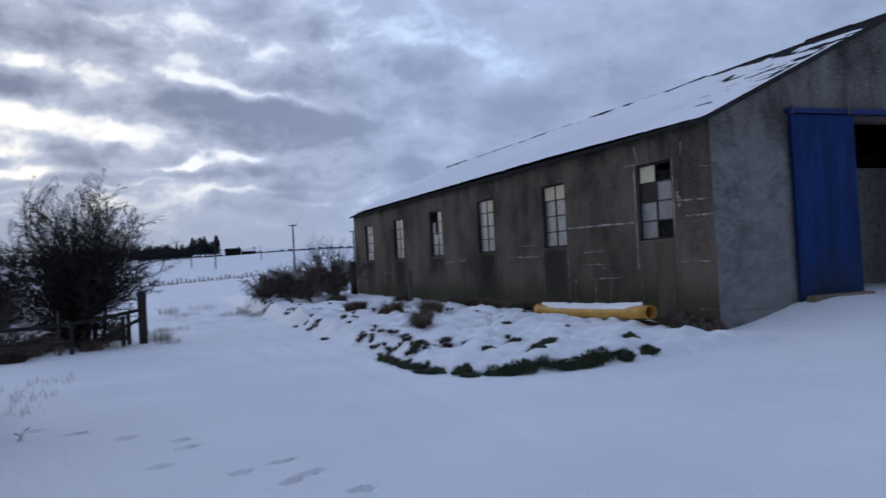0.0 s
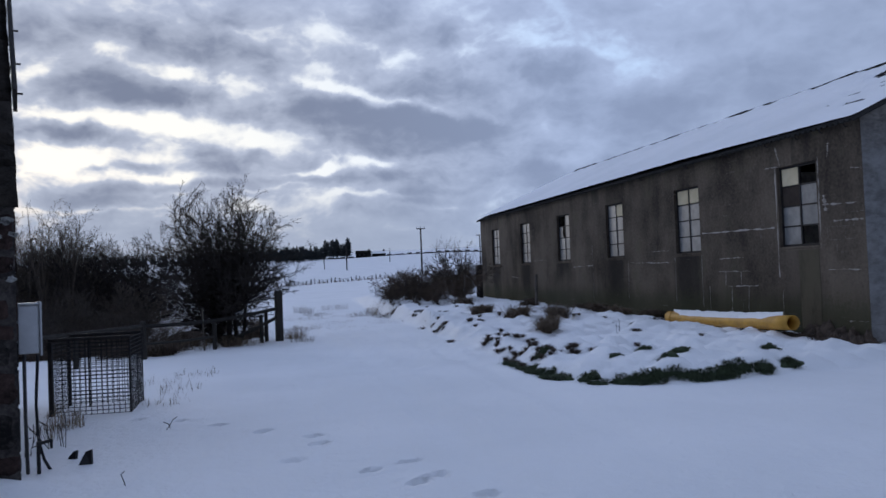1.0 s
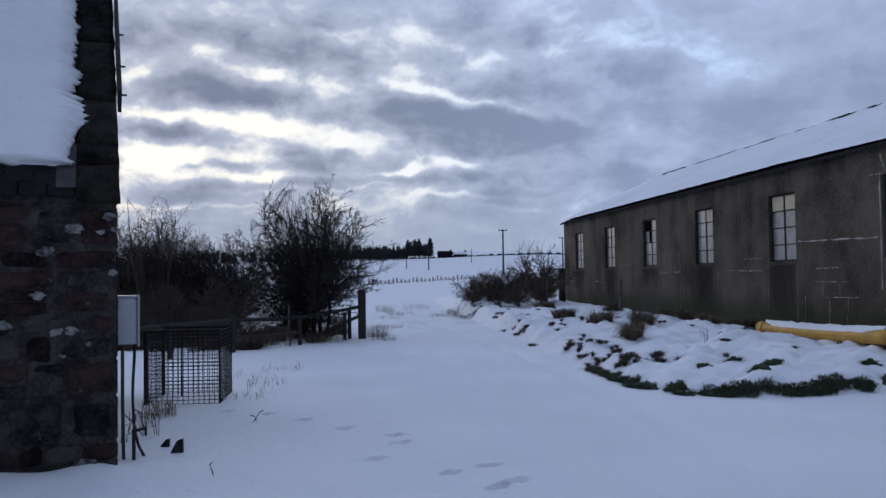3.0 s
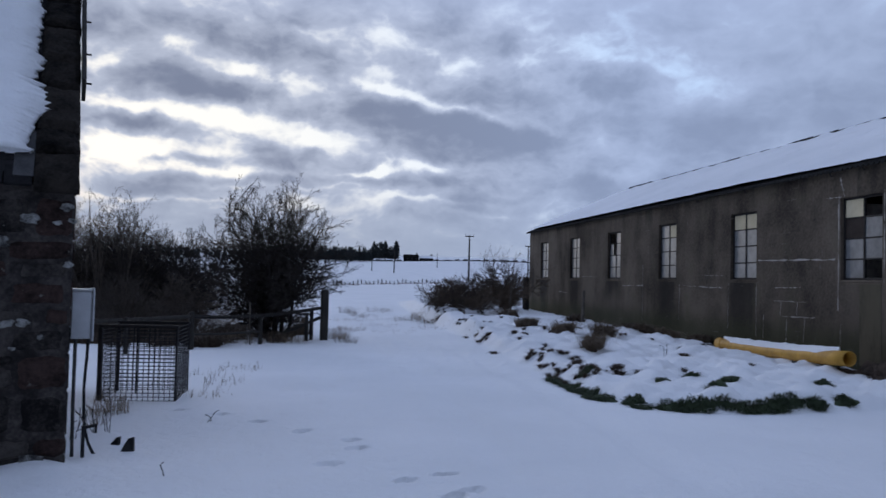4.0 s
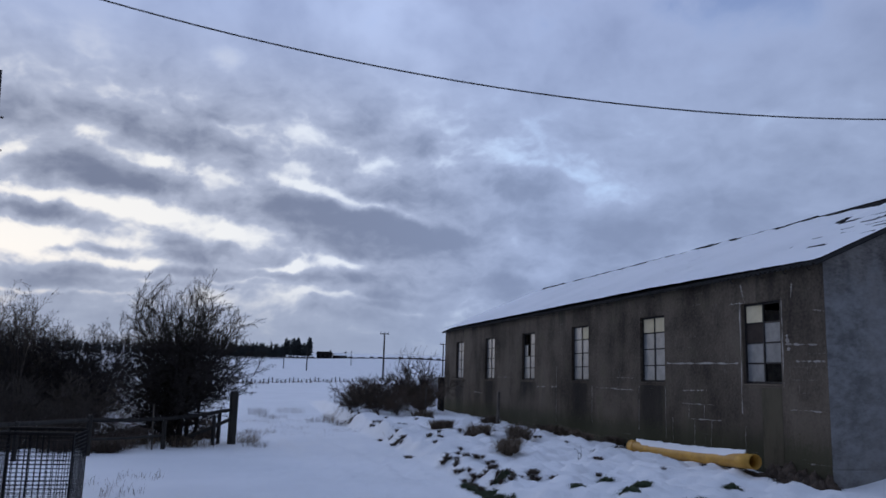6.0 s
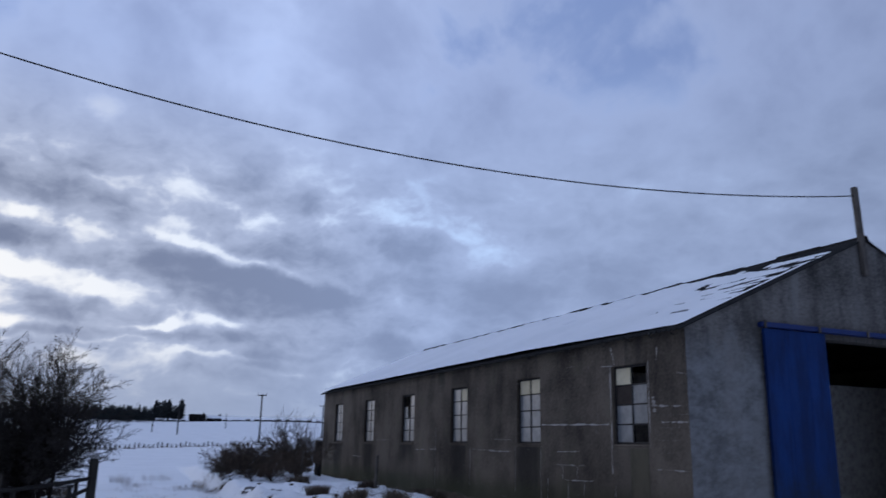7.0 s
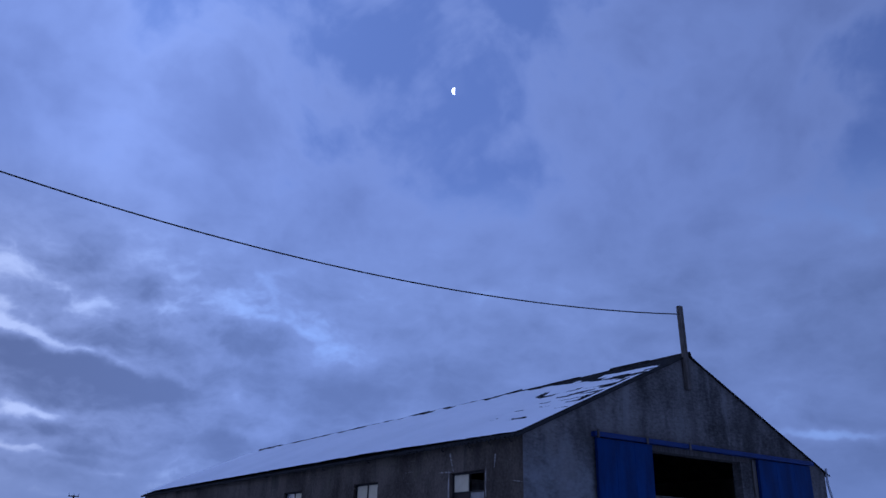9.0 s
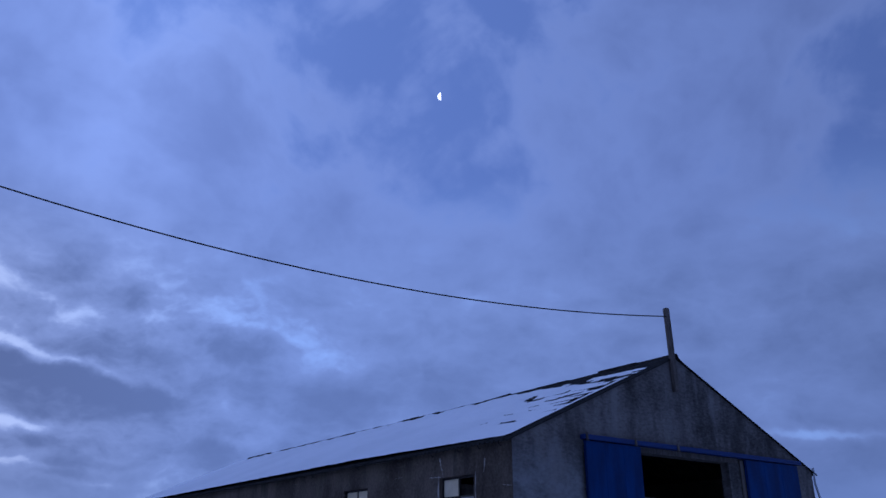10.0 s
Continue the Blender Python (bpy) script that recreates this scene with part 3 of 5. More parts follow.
def holed_wall(axis, at, thick, lo, hi, z0, z1, holes):
    """A wall in blocks round rectangular openings; axis: the way it runs."""
    bm = bmesh.new()

    def block(a, b, c, d):
        if b - a < 1e-4 or d - c < 1e-4:
            return
        if axis == "y":
            box(bm, at, at + thick, a, b, c, d)
        else:
            box(bm, a, b, at, at + thick, c, d)
    pos = lo
    for a, b, c, d in sorted(holes):
        block(pos, a, z0, z1)
        block(a, b, z0, c)
        block(a, b, d, z1)
        pos = b
    block(pos, hi, z0, z1)
    bmesh.ops.remove_doubles(bm, verts=bm.verts, dist=1e-4)
    return bm


barn = thing("barn", "long dark rendered barn with snowy roof and blue sliding doors", "barn")
holes = [(c - WIN_W / 2, c + WIN_W / 2, WIN_LO, WIN_HI) for c in BAYS]
part("side_wall", holed_wall("y", BX, TH, BY, BY + BL, -0.6, EAVE, holes), WALL, barn, "stained dark cement-rendered wall")
part("side_wall", holed_wall("y", BX + BW - TH, TH, BY, BY + BL, -0.6, EAVE, []), WALL, barn)


def gable(y0, y1, with_door):
    bm = bmesh.new()
    x0, x1, xm = BX + 0.004, BX + BW - 0.004, BX + BW / 2
    if with_door:
        shapes = [[(x0, -0.6), (DOOR0, -0.6), (DOOR0, EAVE), (x0, EAVE)], [(DOOR1, -0.6), (x1, -0.6), (x1, EAVE), (DOOR1, EAVE)],
                  [(x0, EAVE), (x1, EAVE), (xm, RIDGE - 0.02)]]
    else:
        shapes = [[(x0, -0.6), (x1, -0.6), (x1, EAVE), (xm, RIDGE - 0.02), (x0, EAVE)]]
    for s in shapes:
        f = bm.faces.new([bm.verts.new((x, y0, z)) for x, z in s])
        ext = bmesh.ops.extrude_face_region(bm, geom=[f])
        bmesh.ops.translate(bm, verts=[v for v in ext["geom"] if isinstance(v, bmesh.types.BMVert)], vec=(0, y1 - y0, 0))
    bmesh.ops.recalc_face_normals(bm, faces=bm.faces)
    return bm


part("gable_wall", gable(BY - 0.003, BY + TH, True), GABLE, barn, "grey roughcast gable wall")
part("gable_wall", gable(BY + BL - TH, BY + BL + 0.02, False), WALL, barn)


def corrugated(side, y0, y1, x_out, thick, wave, amp, lift=0.0, up=1.0, rough=0.0, seed=0):
    """A roof sheet in waves along the ridge, from the eave (x_out past the wall) up to a share of the slope."""
    rng = np.random.default_rng(seed)
    xm = BX + BW / 2
    n = int((y1 - y0) / (wave / 8)) if amp else int((y1 - y0) / 0.12)
    m = 2 if amp else 26
    verts, faces = [], []
    top = []
    for i in range(n + 1):
        y = y0 + (y1 - y0) * i / n
        hgt = amp * math.sin(2 * math.pi * y / wave) if amp else 0.0
        end = up + (rough * (noise.noise(Vector((y * 0.8, seed, 0))) + 0.5 * noise.noise(Vector((y * 3.1, seed, 3)))))
        start = -x_out + (rough * 0.5 * noise.noise(Vector((y * 4.0, seed, 9))))
        for k in range(m):
            s = start + (BW / 2 * end - start) * k / (m - 1)
            z = EAVE + s * math.tan(PITCH) + lift + hgt
            if not amp:
                z += 0.02 * noise.noise(Vector((y * 1.2, s * 1.2, seed)))
                if k == 0 or k == m - 1 or i in (0, n):
                    z -= lift * 0.75
            verts.append((xm + side * (s - BW / 2), y, z))
        for k in range(m):
            x, _, z = verts[-m]
            verts.append((verts[i * 2 * m + k][0], y, verts[i * 2 * m + k][2] - thick))
    w = 2 * m
    for i in range(n):
        a, b = i * w, (i + 1) * w
        for k in range(m - 1):
            faces.append((a + k, a + k + 1, b + k + 1, b + k))
            faces.append((a + m + k + 1, a + m + k, b + m + k, b + m + k + 1))
        faces.append((a, b, b + m, a + m))
        faces.append((a + m - 1, a + w - 1, b + w - 1, b + m - 1))
    faces.append(tuple([*range(m - 1, -1, -1), *range(m, w)]))
    e = n * w
    faces.append(tuple([*range(e, e + m), *range(e + w - 1, e + m - 1, -1)]))
    return verts, faces


for side in (1, -1):
    part("roof", corrugated(side, BY - 0.06, BY + BL + 0.1, 0.17, 0.024, 0.146, 0.025, 0.02), ROOFING, barn, "dark corrugated roof sheets")


def lying_snow():
    """Snow on the seen slope, worn into streaks near the front gable and short of the ridge."""
    n, m = 330, 70
    y0, y1, s0, s1 = BY + 0.03, BY + BL + 0.1, -0.075, BW / 2 * 0.935
    y = np.linspace(0, 1, n + 1) ** 1.5 * (y1 - y0) + y0
    s = np.linspace(s0, s1, m + 1)
    keep = np.ones((n + 1, m + 1), bool)
    h = np.zeros((n + 1, m + 1))
    for i in range(n + 1):
        for k in range(m + 1):
            d = y[i] - y0
            a = 0.40 * noise.noise(Vector((y[i] * 0.9, s[k] * 2.2, 1.0))) + 0.75 * noise.noise(Vector((y[i] * 1.5, s[k] * 6.5, 4.0)))
            wear = max(0.0, 1 - d / 4.0) * (0.05 + 0.30 * s[k] / s1) - 0.55 + 1.3 * max(0.0, s[k] / s1 - 0.90) / 0.10 * 0.5
            wear += max(0.0, 1 - d / 4.2) * 3.0 * max(0.0, noise.noise(Vector((y[i] * 0.75 + s[k] * 0.5, s[k] * 5.0, 12.0))) - 0.02) * min(1.0, s[k] / s1 * 2.0)
            wear += max(0.0, 1 - d / 4.8) * 2.5 * max(0.0, noise.noise(Vector((y[i] * 0.55 - s[k] * 0.4, s[k] * 4.2, 31.0))) + 0.16) * min(1.0, max(0.0, s[k] / s1 - 0.10) * 2.2)
            bare = 0.88 + 0.08 * min(1.0, d / 7.0) + 0.05 * noise.noise(Vector((y[i] * 1.1, 0, 9.0)))
            wear += 1.6 * max(0.0, min(1.0, (s[k] / s1 - bare) / 0.04))
            if (d < 0.16 and s[k] < s1 * 0.75) or s[k] < s0 + 0.25:
                wear = -1.2
            v = -(a * 0.95 + wear)
            keep[i, k] = v > 0
            h[i, k] = (0.014 + 0.076 * min(1.0, max(0.0, v) * 2.4)) * min(1.0, 0.2 + d / 7.0) + 0.012 * min(1.0, d / 5.0) * noise.noise(Vector((y[i] * 1.5, s[k] * 1.5, 2)))
    xm_ = BX + BW / 2
    lip = [0.05 * noise.noise(Vector((v * 3.3, 0, 5.0))) + 0.035 * noise.noise(Vector((v * 9.0, 0, 6.0))) for v in y]
    verts = [(xm_ + s[k] + (lip[i] if k == 0 else 0.0) - BW / 2, y[i], EAVE + s[k] * math.tan(PITCH) + 0.045 + (h[i, k] if keep[i, k] else 0.0)) for i in range(n + 1) for k in range(m + 1)]
    w = m + 1
    faces = []
    for i in range(n):
        for k in range(m):
            if int(keep[i, k]) + int(keep[i + 1, k]) + int(keep[i, k + 1]) + int(keep[i + 1, k + 1]) >= 2:
                faces.append((i * w + k, (i + 1) * w + k, (i + 1) * w + k + 1, i * w + k + 1))
    return verts, [tuple(reversed(f)) for f in faces]


part("roof_snow", lying_snow(), SNOW, barn, "snow lying on the roof slope", smooth=True)

# ridge tiles: a round roll with a flange down each slope, lapped unevenly
xm = BX + BW / 2


def ridge_tile(seed):
    rr = random.Random(seed)
    bm = bmesh.new()
    prof = []
    for sd in (-1, 1):
        pts = [(0.22, -0.22 * math.tan(PITCH) - 0.005), (0.09, -0.09 * math.tan(PITCH) + 0.01), (0.07, 0.045), (0.035, 0.07)]
        prof += [(sd * a, b) for a, b in (pts if sd < 0 else reversed(pts))]
    ends = []
    for y in (0.0, 1.24):
        flare = 1.10 if y == 0 else 1.0
        ends.append([bm.verts.new((a * flare, y, b * (flare if b > 0 else 1) + rr.uniform(-0.012, 0.012))) for a, b in prof])
    low = [[bm.verts.new((v.co.x * 0.98, v.co.y, v.co.z - 0.03)) for v in e] for e in ends]
    for k in range(len(prof) - 1):
        bm.faces.new((ends[0][k], ends[0][k + 1], ends[1][k + 1], ends[1][k]))
        bm.faces.new((low[0][k + 1], low[0][k], low[1][k], low[1][k + 1]))
        for e in (0, 1):
            bm.faces.new((ends[e][k], low[e][k], low[e][k + 1], ends[e][k + 1]))
    for k in (0, len(prof) - 1):
        bm.faces.new((ends[0][k], ends[1][k], low[1][k], low[0][k]))
    bmesh.ops.recalc_face_normals(bm, faces=bm.faces)
    return bm


yy, k = BY - 0.06, 0
while yy < BY + BL:
    ob = part("ridge_tile", ridge_tile(k), ROOFING, barn)
    ob.location = (xm, yy, RIDGE - 0.002 + 0.012 * (k % 2) + 0.012 * math.sin(k * 1.7) - 0.03 * math.sin(math.pi * (yy - BY) / BL))
    ob.rotation_euler = (radians(0.5 * math.sin(k * 2.3)), 0, radians(0.6 * math.sin(k * 1.1)))
    yy += 1.2
    k += 1
# rusted stubs of the old gutter's brackets under the eave
for yb in (11.98, 12.62, 13.30, 14.25, 15.6, 17.4, 19.8):
    ring = [(BX - 0.035 - 0.055 * math.sin(a), yb, EAVE - 0.075 + 0.065 * math.cos(a)) for a in np.linspace(0.0, 3.4, 9)]
    part("gutter_bracket", hose_mesh(ring, 0.011, 5), STEEL, barn)


def make_window(i, yc):
    """Steel window of two by four panes, set back in the wall."""
    lo, hi, w = WIN_LO, WIN_HI, WIN_W / 2
    x = BX + 0.07
    bm = bmesh.new()
    rect = [(-w, lo), (w, lo), (w, hi), (-w, hi)]
    inner = [(-w + 0.045, lo + 0.045), (w - 0.045, lo + 0.045), (w - 0.045, hi - 0.045), (-w + 0.045, hi - 0.045)]
    rings = [[bm.verts.new((xx, yc + a, b)) for a, b in sq] for xx in (x, x + 0.045) for sq in (rect, inner)]
    for j in range(4):
        q = (j + 1) % 4
        bm.faces.new((rings[0][j], rings[0][q], rings[1][q], rings[1][j]))
        bm.faces.new((rings[2][q], rings[2][j], rings[3][j], rings[3][q]))
        bm.faces.new((rings[1][j], rings[1][q], rings[3][q], rings[3][j]))
        bm.faces.new((rings[0][q], rings[0][j], rings[2][j], rings[2][q]))
    bmesh.ops.recalc_face_normals(bm, faces=bm.faces)
    win = part("window", bm, STEEL, barn, "rusted steel window with dirty panes")
    part("mullion", boxed(x + 0.001, x + 0.044, yc - 0.02, yc + 0.02, lo + 0.045, hi - 0.045), STEEL, win)
    for j in (1, 2, 3):
        z = lo + (hi - lo) * j / 4
        for a, b in ((-w + 0.045, -0.021), (0.021, w - 0.045)):
            part("glazing_bar", boxed(x + 0.004, x + 0.041, yc + a, yc + b, z - 0.014, z + 0.014), STEEL, win)
    part("sill", boxed(BX - 0.018, BX + 0.12, yc - w, yc + w, lo - 0.045, lo - 0.002, 0.008), WALL, win)
    for c in range(2):
        for r in range(4):
            y0 = yc + (-w + 0.045 if c == 0 else 0.02)
            y1 = yc + (-0.02 if c == 0 else w - 0.045)
            z0, z1 = lo + (hi - lo) * r / 4 + 0.015, lo + (hi - lo) * (r + 1) / 4 - 0.015
            far = c == 1
            mat = PANE_DIRTY
            if i == 0:     # patched window with missing panes
                if (r, far) in ((3, False), (0, False)):
                    continue
                mat = PANE_CREAM if (r, far) == (3, True) else PANE_BROWN if (r, far) == (2, True) else PANE_DIRTY
            elif i == 1 and r == 3:
                mat = PANE_CREAM
            elif i == 2 and (r, far) == (3, False):
                mat = PANE_CREAM
            elif i == 3 and far and r == 3:
                continue
            elif i == 3 and far and r == 2:
                y0 += 0.22
            part("pane", boxed(x + 0.018, x + 0.024, y0, y1, z0, z1), mat, win)


for i, c in enumerate(BAYS):
    make_window(i, c)


# pale joints and cracks in the render: y, z to y, z
LEVEL_CRACKS = [(16.92, 2.24, 14.19, 2.2), (16.26, 1.62, 15.31, 1.64), (16.28, 1.33, 15.09, 1.33), (16.02, 1.0, 14.82, 1.02), (14.46, 3.44, 14.0, 3.42),
                (12.74, 2.54, 11.83, 2.51), (12.46, 2.22, 11.72, 2.21), (12.68, 1.34, 11.72, 1.33), (12.3, 0.41, 11.72, 0.42), (19.59, 1.9, 18.51, 1.89),
                (19.62, 1.59, 18.54, 1.59), (29.03, 1.87, 27.46, 1.88), (25.04, 1.57, 23.39, 1.6), (20.73, 1.62, 19.3, 1.6), (11.98, 3.13, 11.72, 3.1), (31.91, 1.27, 30.85, 1.22)]
UPRIGHT_CRACKS = [(16.01, 1.33, 16.04, 1.0), (15.8, 1.0, 15.82, 0.47), (15.16, 1.0, 15.21, 0.49), (15.42, 1.32, 15.45, 1.03), (14.05, 3.81, 13.92, 3.42),
                  (12.51, 3.69, 12.55, 3.41), (23.41, 2.23, 23.43, 0.47), (20.9, 1.72, 20.94, 0.63), (12.7, 2.72, 12.66, 2.42)]


def crack(a, b, wide, seed):
    """A ragged thin fillet of lime along a joint, proud of the wall."""
    rr = random.Random(seed)
    n = 14
    verts, faces = [], []
    for i in range(n + 1):
        t = i / n
        y, z = a[0] + (b[0] - a[0]) * t, a[1] + (b[1] - a[1]) * t
        w = wide * max(0.03, rr.uniform(-0.45, 1.2))
        j = rr.uniform(-0.008, 0.008)
        dy, dz = (0, w) if abs(b[0] - a[0]) > abs(b[1] - a[1]) else (w, 0)
        oy, oz = (0, j) if dz else (j, 0)
        verts += [(BX - 0.001, y + oy - dy, z + oz - dz), (BX - 0.004, y + oy - dy * 0.5, z + oz - dz * 0.5), (BX - 0.004, y + oy + dy * 0.5, z + oz + dz * 0.5), (BX - 0.001, y + oy + dy, z + oz + dz)]
    for i in range(n):
        for k in range(3):
            p = i * 4 + k
            faces.append((p, p + 1, p + 5, p + 4))
    return verts, faces


for i, (ya, za, yb, zb) in enumerate(LEVEL_CRACKS):
    part("mortar_joint", crack((ya, za), (yb, zb), 0.022 if i in (0, 6, 5, 12) else 0.013, i), MORTAR, barn)
for i, (ya, za, yb, zb) in enumerate(UPRIGHT_CRACKS):
    part("mortar_joint", crack((ya, za), (yb, zb), 0.03 if i in (4, 5) else 0.055 if i == 8 else 0.011, 50 + i), MORTAR, barn)


for i, (ya, za, yb, zb) in enumerate(((12.82, 3.45, 12.84, 1.75), (14.09, 3.46, 14.10, 1.2), (17.0, 1.75, 17.0, 0.5), (18.25, 1.7, 18.27, 0.6), (14.02, 0.95, 14.03, 0.35), (16.7, 1.0, 16.71, 0.4))):
    part("mortar_joint", crack((ya, za), (yb, zb), 0.020 if i < 2 else 0.010, 90 + i), MORTAR, barn)
part("infill_panel", boxed(BX - 0.006, BX + 0.03, 12.90, 13.48, 0.2, 1.72), INFILL, barn, "olive-brown cement infill below the patched window")


def sliding_door(x0, x1, z0, z1):
    """Boarded door hung from the rail in front of the gable."""
    y = BY - 0.10
    door = part("door", boxed(x0, x1, y, y + 0.05, z0, z1), BLUE, barn, "blue painted sliding door")
    n = 3
    for i in range(n):
        a, b = x0 + (x1 - x0) * i / n, x0 + (x1 - x0) * (i + 1) / n
        part("panel", boxed(a + 0.002, b - 0.002, y - 0.014, y - 0.002, z0 + 0.01, z1 - 0.01, 0.003), BLUE, door)
    return door


sliding_door(12.07, 13.73, 0.42, 4.08)
sliding_door(17.48, 19.66, 0.42, 4.08)
rail = part("door_rail", boxed(12.0, 19.80, BY - 0.16, BY - 0.02, 4.10, 4.20, 0.01), BLUE_WORN, barn, "blue painted door rail")
for x in (12.03, 13.5, 14.9):
    part("bracket", boxed(x, x + 0.05, BY - 0.19, BY - 0.165, 4.07, 4.23), TIMBER, rail)
part("plinth", boxed(BX - 0.015, 12.03, BY - 0.035, BY - 0.017, -0.5, 0.36, 0.006), GABLE, barn, "low concrete plinth at the corner")
part("lintel", boxed(13.62, 17.32, BY - 0.02, BY + 0.3, 3.98, 4.10, 0.008), TIMBER, barn, "weathered timber lintel")
part("door_jamb", boxed(17.34, 17.46, BY - 0.05, BY - 0.006, 0.2, 4.06, 0.01), TIMBER, barn)
part("kerb", boxed(12.1, 13.7, BY - 0.42, BY - 0.16, 0.25, 0.55, 0.03), STRAW, barn)
part("post", boxed(-0.065, 0.065, BY - 0.13, BY - 0.01, 0.0, 2.02, 0.02, pose(15.19, 0, 5.45, 0, -1.8, 0)), TIMBER, barn, "weathered cable post on the gable")
part("downpipe", tubes(chain([(BX + BW + 0.06, BY - 0.03, 4.1), (BX + BW + 0.05, BY - 0.03, 3.7), (BX + BW + 0.22, BY - 0.03, 3.2), (BX + BW + 0.2, BY - 0.03, 0.3)], 0.03), 7), PLASTIC, barn, "pale broken downpipe")
floor = part("barn_floor", boxed(BX + TH, BX + BW - TH, BY + TH, BY + BL - TH, -0.3, 0.45), CONCRETE)
tagged(floor, "bare concrete floor inside the barn", "floor", kind="structure")
inner = part("partition", boxed(BX + TH, BX + BW - TH, BY + 2.6, BY + 2.8, 0.45, 3.35), MORTAR, barn, "grey block partition inside the barn")


# overhead cable to the post
def sag(a, b, drop, n=40):
    a, b = Vector(a), Vector(b)
    return [a.lerp(b, i / n) - Vector((0, 0, 4 * drop * (i / n) * (1 - i / n))) for i in range(n + 1)]


cable = part("overhead_cable", hose_mesh(sag((15.07, BY - 0.09, 7.25), (-8.5, 14.5, 9.57), 1.38), 0.0135), CABLE, smooth=True)
tagged(cable, "black overhead cable sagging from the barn post", "cable")

# moon: a half disc far off
bm = bmesh.new()
vs = [bm.verts.new((9.5 * math.cos(radians(a)), 11.0 * math.sin(radians(a)), 0)) for a in range(84, 277, 8)]
f = bm.faces.new(vs)
moon = part("moon", bm, MOON)
d = 2400.0
mx, my = polar(35.55, d * math.cos(radians(32.6)))
moon.matrix_world = look((mx, my, d * math.sin(radians(32.6))), (0, 0, 1.7), 0)
moon.rotation_euler.rotate_axis("Y", math.pi)
tagged(moon, "bright half moon in the dusk sky", "moon")


# ---------------------------------------------------------------- stone outbuilding
OUT = pose(-1.93, 6.95, 0, 0, 0, 17)
outbuilding = thing("outbuilding", "old red sandstone outbuilding with a snow-covered slate roof", "building", m=OUT)
OL, OD, OE = 6.0, 5.0, 2.30     # length, depth, eave height


def local(name, bm, mat, parent=outbuilding, label="", smooth=False):
    return part(name, bm, mat, parent, label, smooth)


local("wall", boxed(-OL, -0.010, 0.035, 0.5, -0.5, OE), MORTAR_DARK, label="rubble wall core with dark mortar")
bm = bmesh.new()
f = bm.faces.new([bm.verts.new((-0.015, y, z)) for y, z in ((0.505, -0.5), (OD, -0.5), (OD, OE), (OD / 2, OE + OD / 2), (0.505, OE + 0.5))])
ext = bmesh.ops.extrude_face_region(bm, geom=[f])
bmesh.ops.translate(bm, verts=[v for v in ext["geom"] if isinstance(v, bmesh.types.BMVert)], vec=(-0.5, 0, 0))
bmesh.ops.recalc_face_normals(bm, faces=bm.faces)
local("gable_wall", bm, STONE)
local("wall", boxed(-OL, -OL + 0.5, 0.505, OD, -0.5, OE), STONE)
local("wall", boxed(-OL + 0.505, -0.52, OD - 0.5, OD - 0.005, -0.5, OE), STONE)


def roof_slab(x0, x1, s0, s1, t0, t1, rough=0.0, seed=0, back=False, nx=2, ns=2):
    """A slab on the front slope (45 degrees) from s0 to s1 up the slope, between heights t0 and t1 over it."""
    verts, faces = [], []
    for layer in (t1, t0):
        for i in range(nx + 1):
            for k in range(ns + 1):
                s = s0 + (s1 - s0) * k / ns
                x = x0 + (x1 - x0) * i / nx
                h = layer
                if rough:
                    ragged = noise.noise(Vector((s * 3.2, seed, 0))) + 0.7 * noise.noise(Vector((s * 11, seed, 5))) + 0.6 * noise.noise(Vector((s * 27, seed, 6)))
                    tongue = 0.17 * math.exp(-((s - 1.02) / 0.19) ** 4) * (0.70 + 0.6 * noise.noise(Vector((s * 15, 3, 6))) + 0.4 * noise.noise(Vector((s * 48, 3, 9))))
                    x += (rough * ragged + tongue + 0.20 * max(0.0, noise.noise(Vector((s * 21, 8, 1))) - 0.05) * (1.2 < s < 1.75) + 0.05 * noise.noise(Vector((s * 60, 8, 3)))) * max(0.0, (x - x0) / (x1 - x0) - 0.9) * 10
                    if k == 0:
                        s += rough * (0.9 * noise.noise(Vector((x * 3.5, seed, 7))) + 0.5 * noise.noise(Vector((x * 12, seed, 2)))) + 0.16 * max(0.0, x + 0.7)
                    if layer == t1:
                        edge = min(i, nx - i, k, ns - k)
                        h = t0 + (t1 - t0) * min(1.0, 0.35 + edge * 0.25) + 0.014 * noise.noise(Vector((x * 3, s * 3, seed))) + 0.007 * noise.noise(Vector((x * 11, s * 11, seed)))
                y = s * 0.7071 - h * 0.7071
                z = OE + s * 0.7071 + h * 0.7071
                if back:
                    y = OD - y
                verts.append((x, y, z))
    w = ns + 1
    n = (nx + 1) * w
    for i in range(nx):
        for k in range(ns):
            a = i * w + k
            faces.append((a, a + w, a + w + 1, a + 1))
            faces.append((n + a, n + a + 1, n + a + w + 1, n + a + w))
    for i in range(nx):
        a = i * w
        faces.append((a, n + a, n + a + w, a + w))
        b = a + ns
        faces.append((b, b + w, n + b + w, n + b))
    for k in range(ns):
        faces.append((k, k + 1, n + k + 1, n + k))
        b = nx * w + k
        faces.append((b, n + b, n + b + 1, b + 1))
    return verts, faces


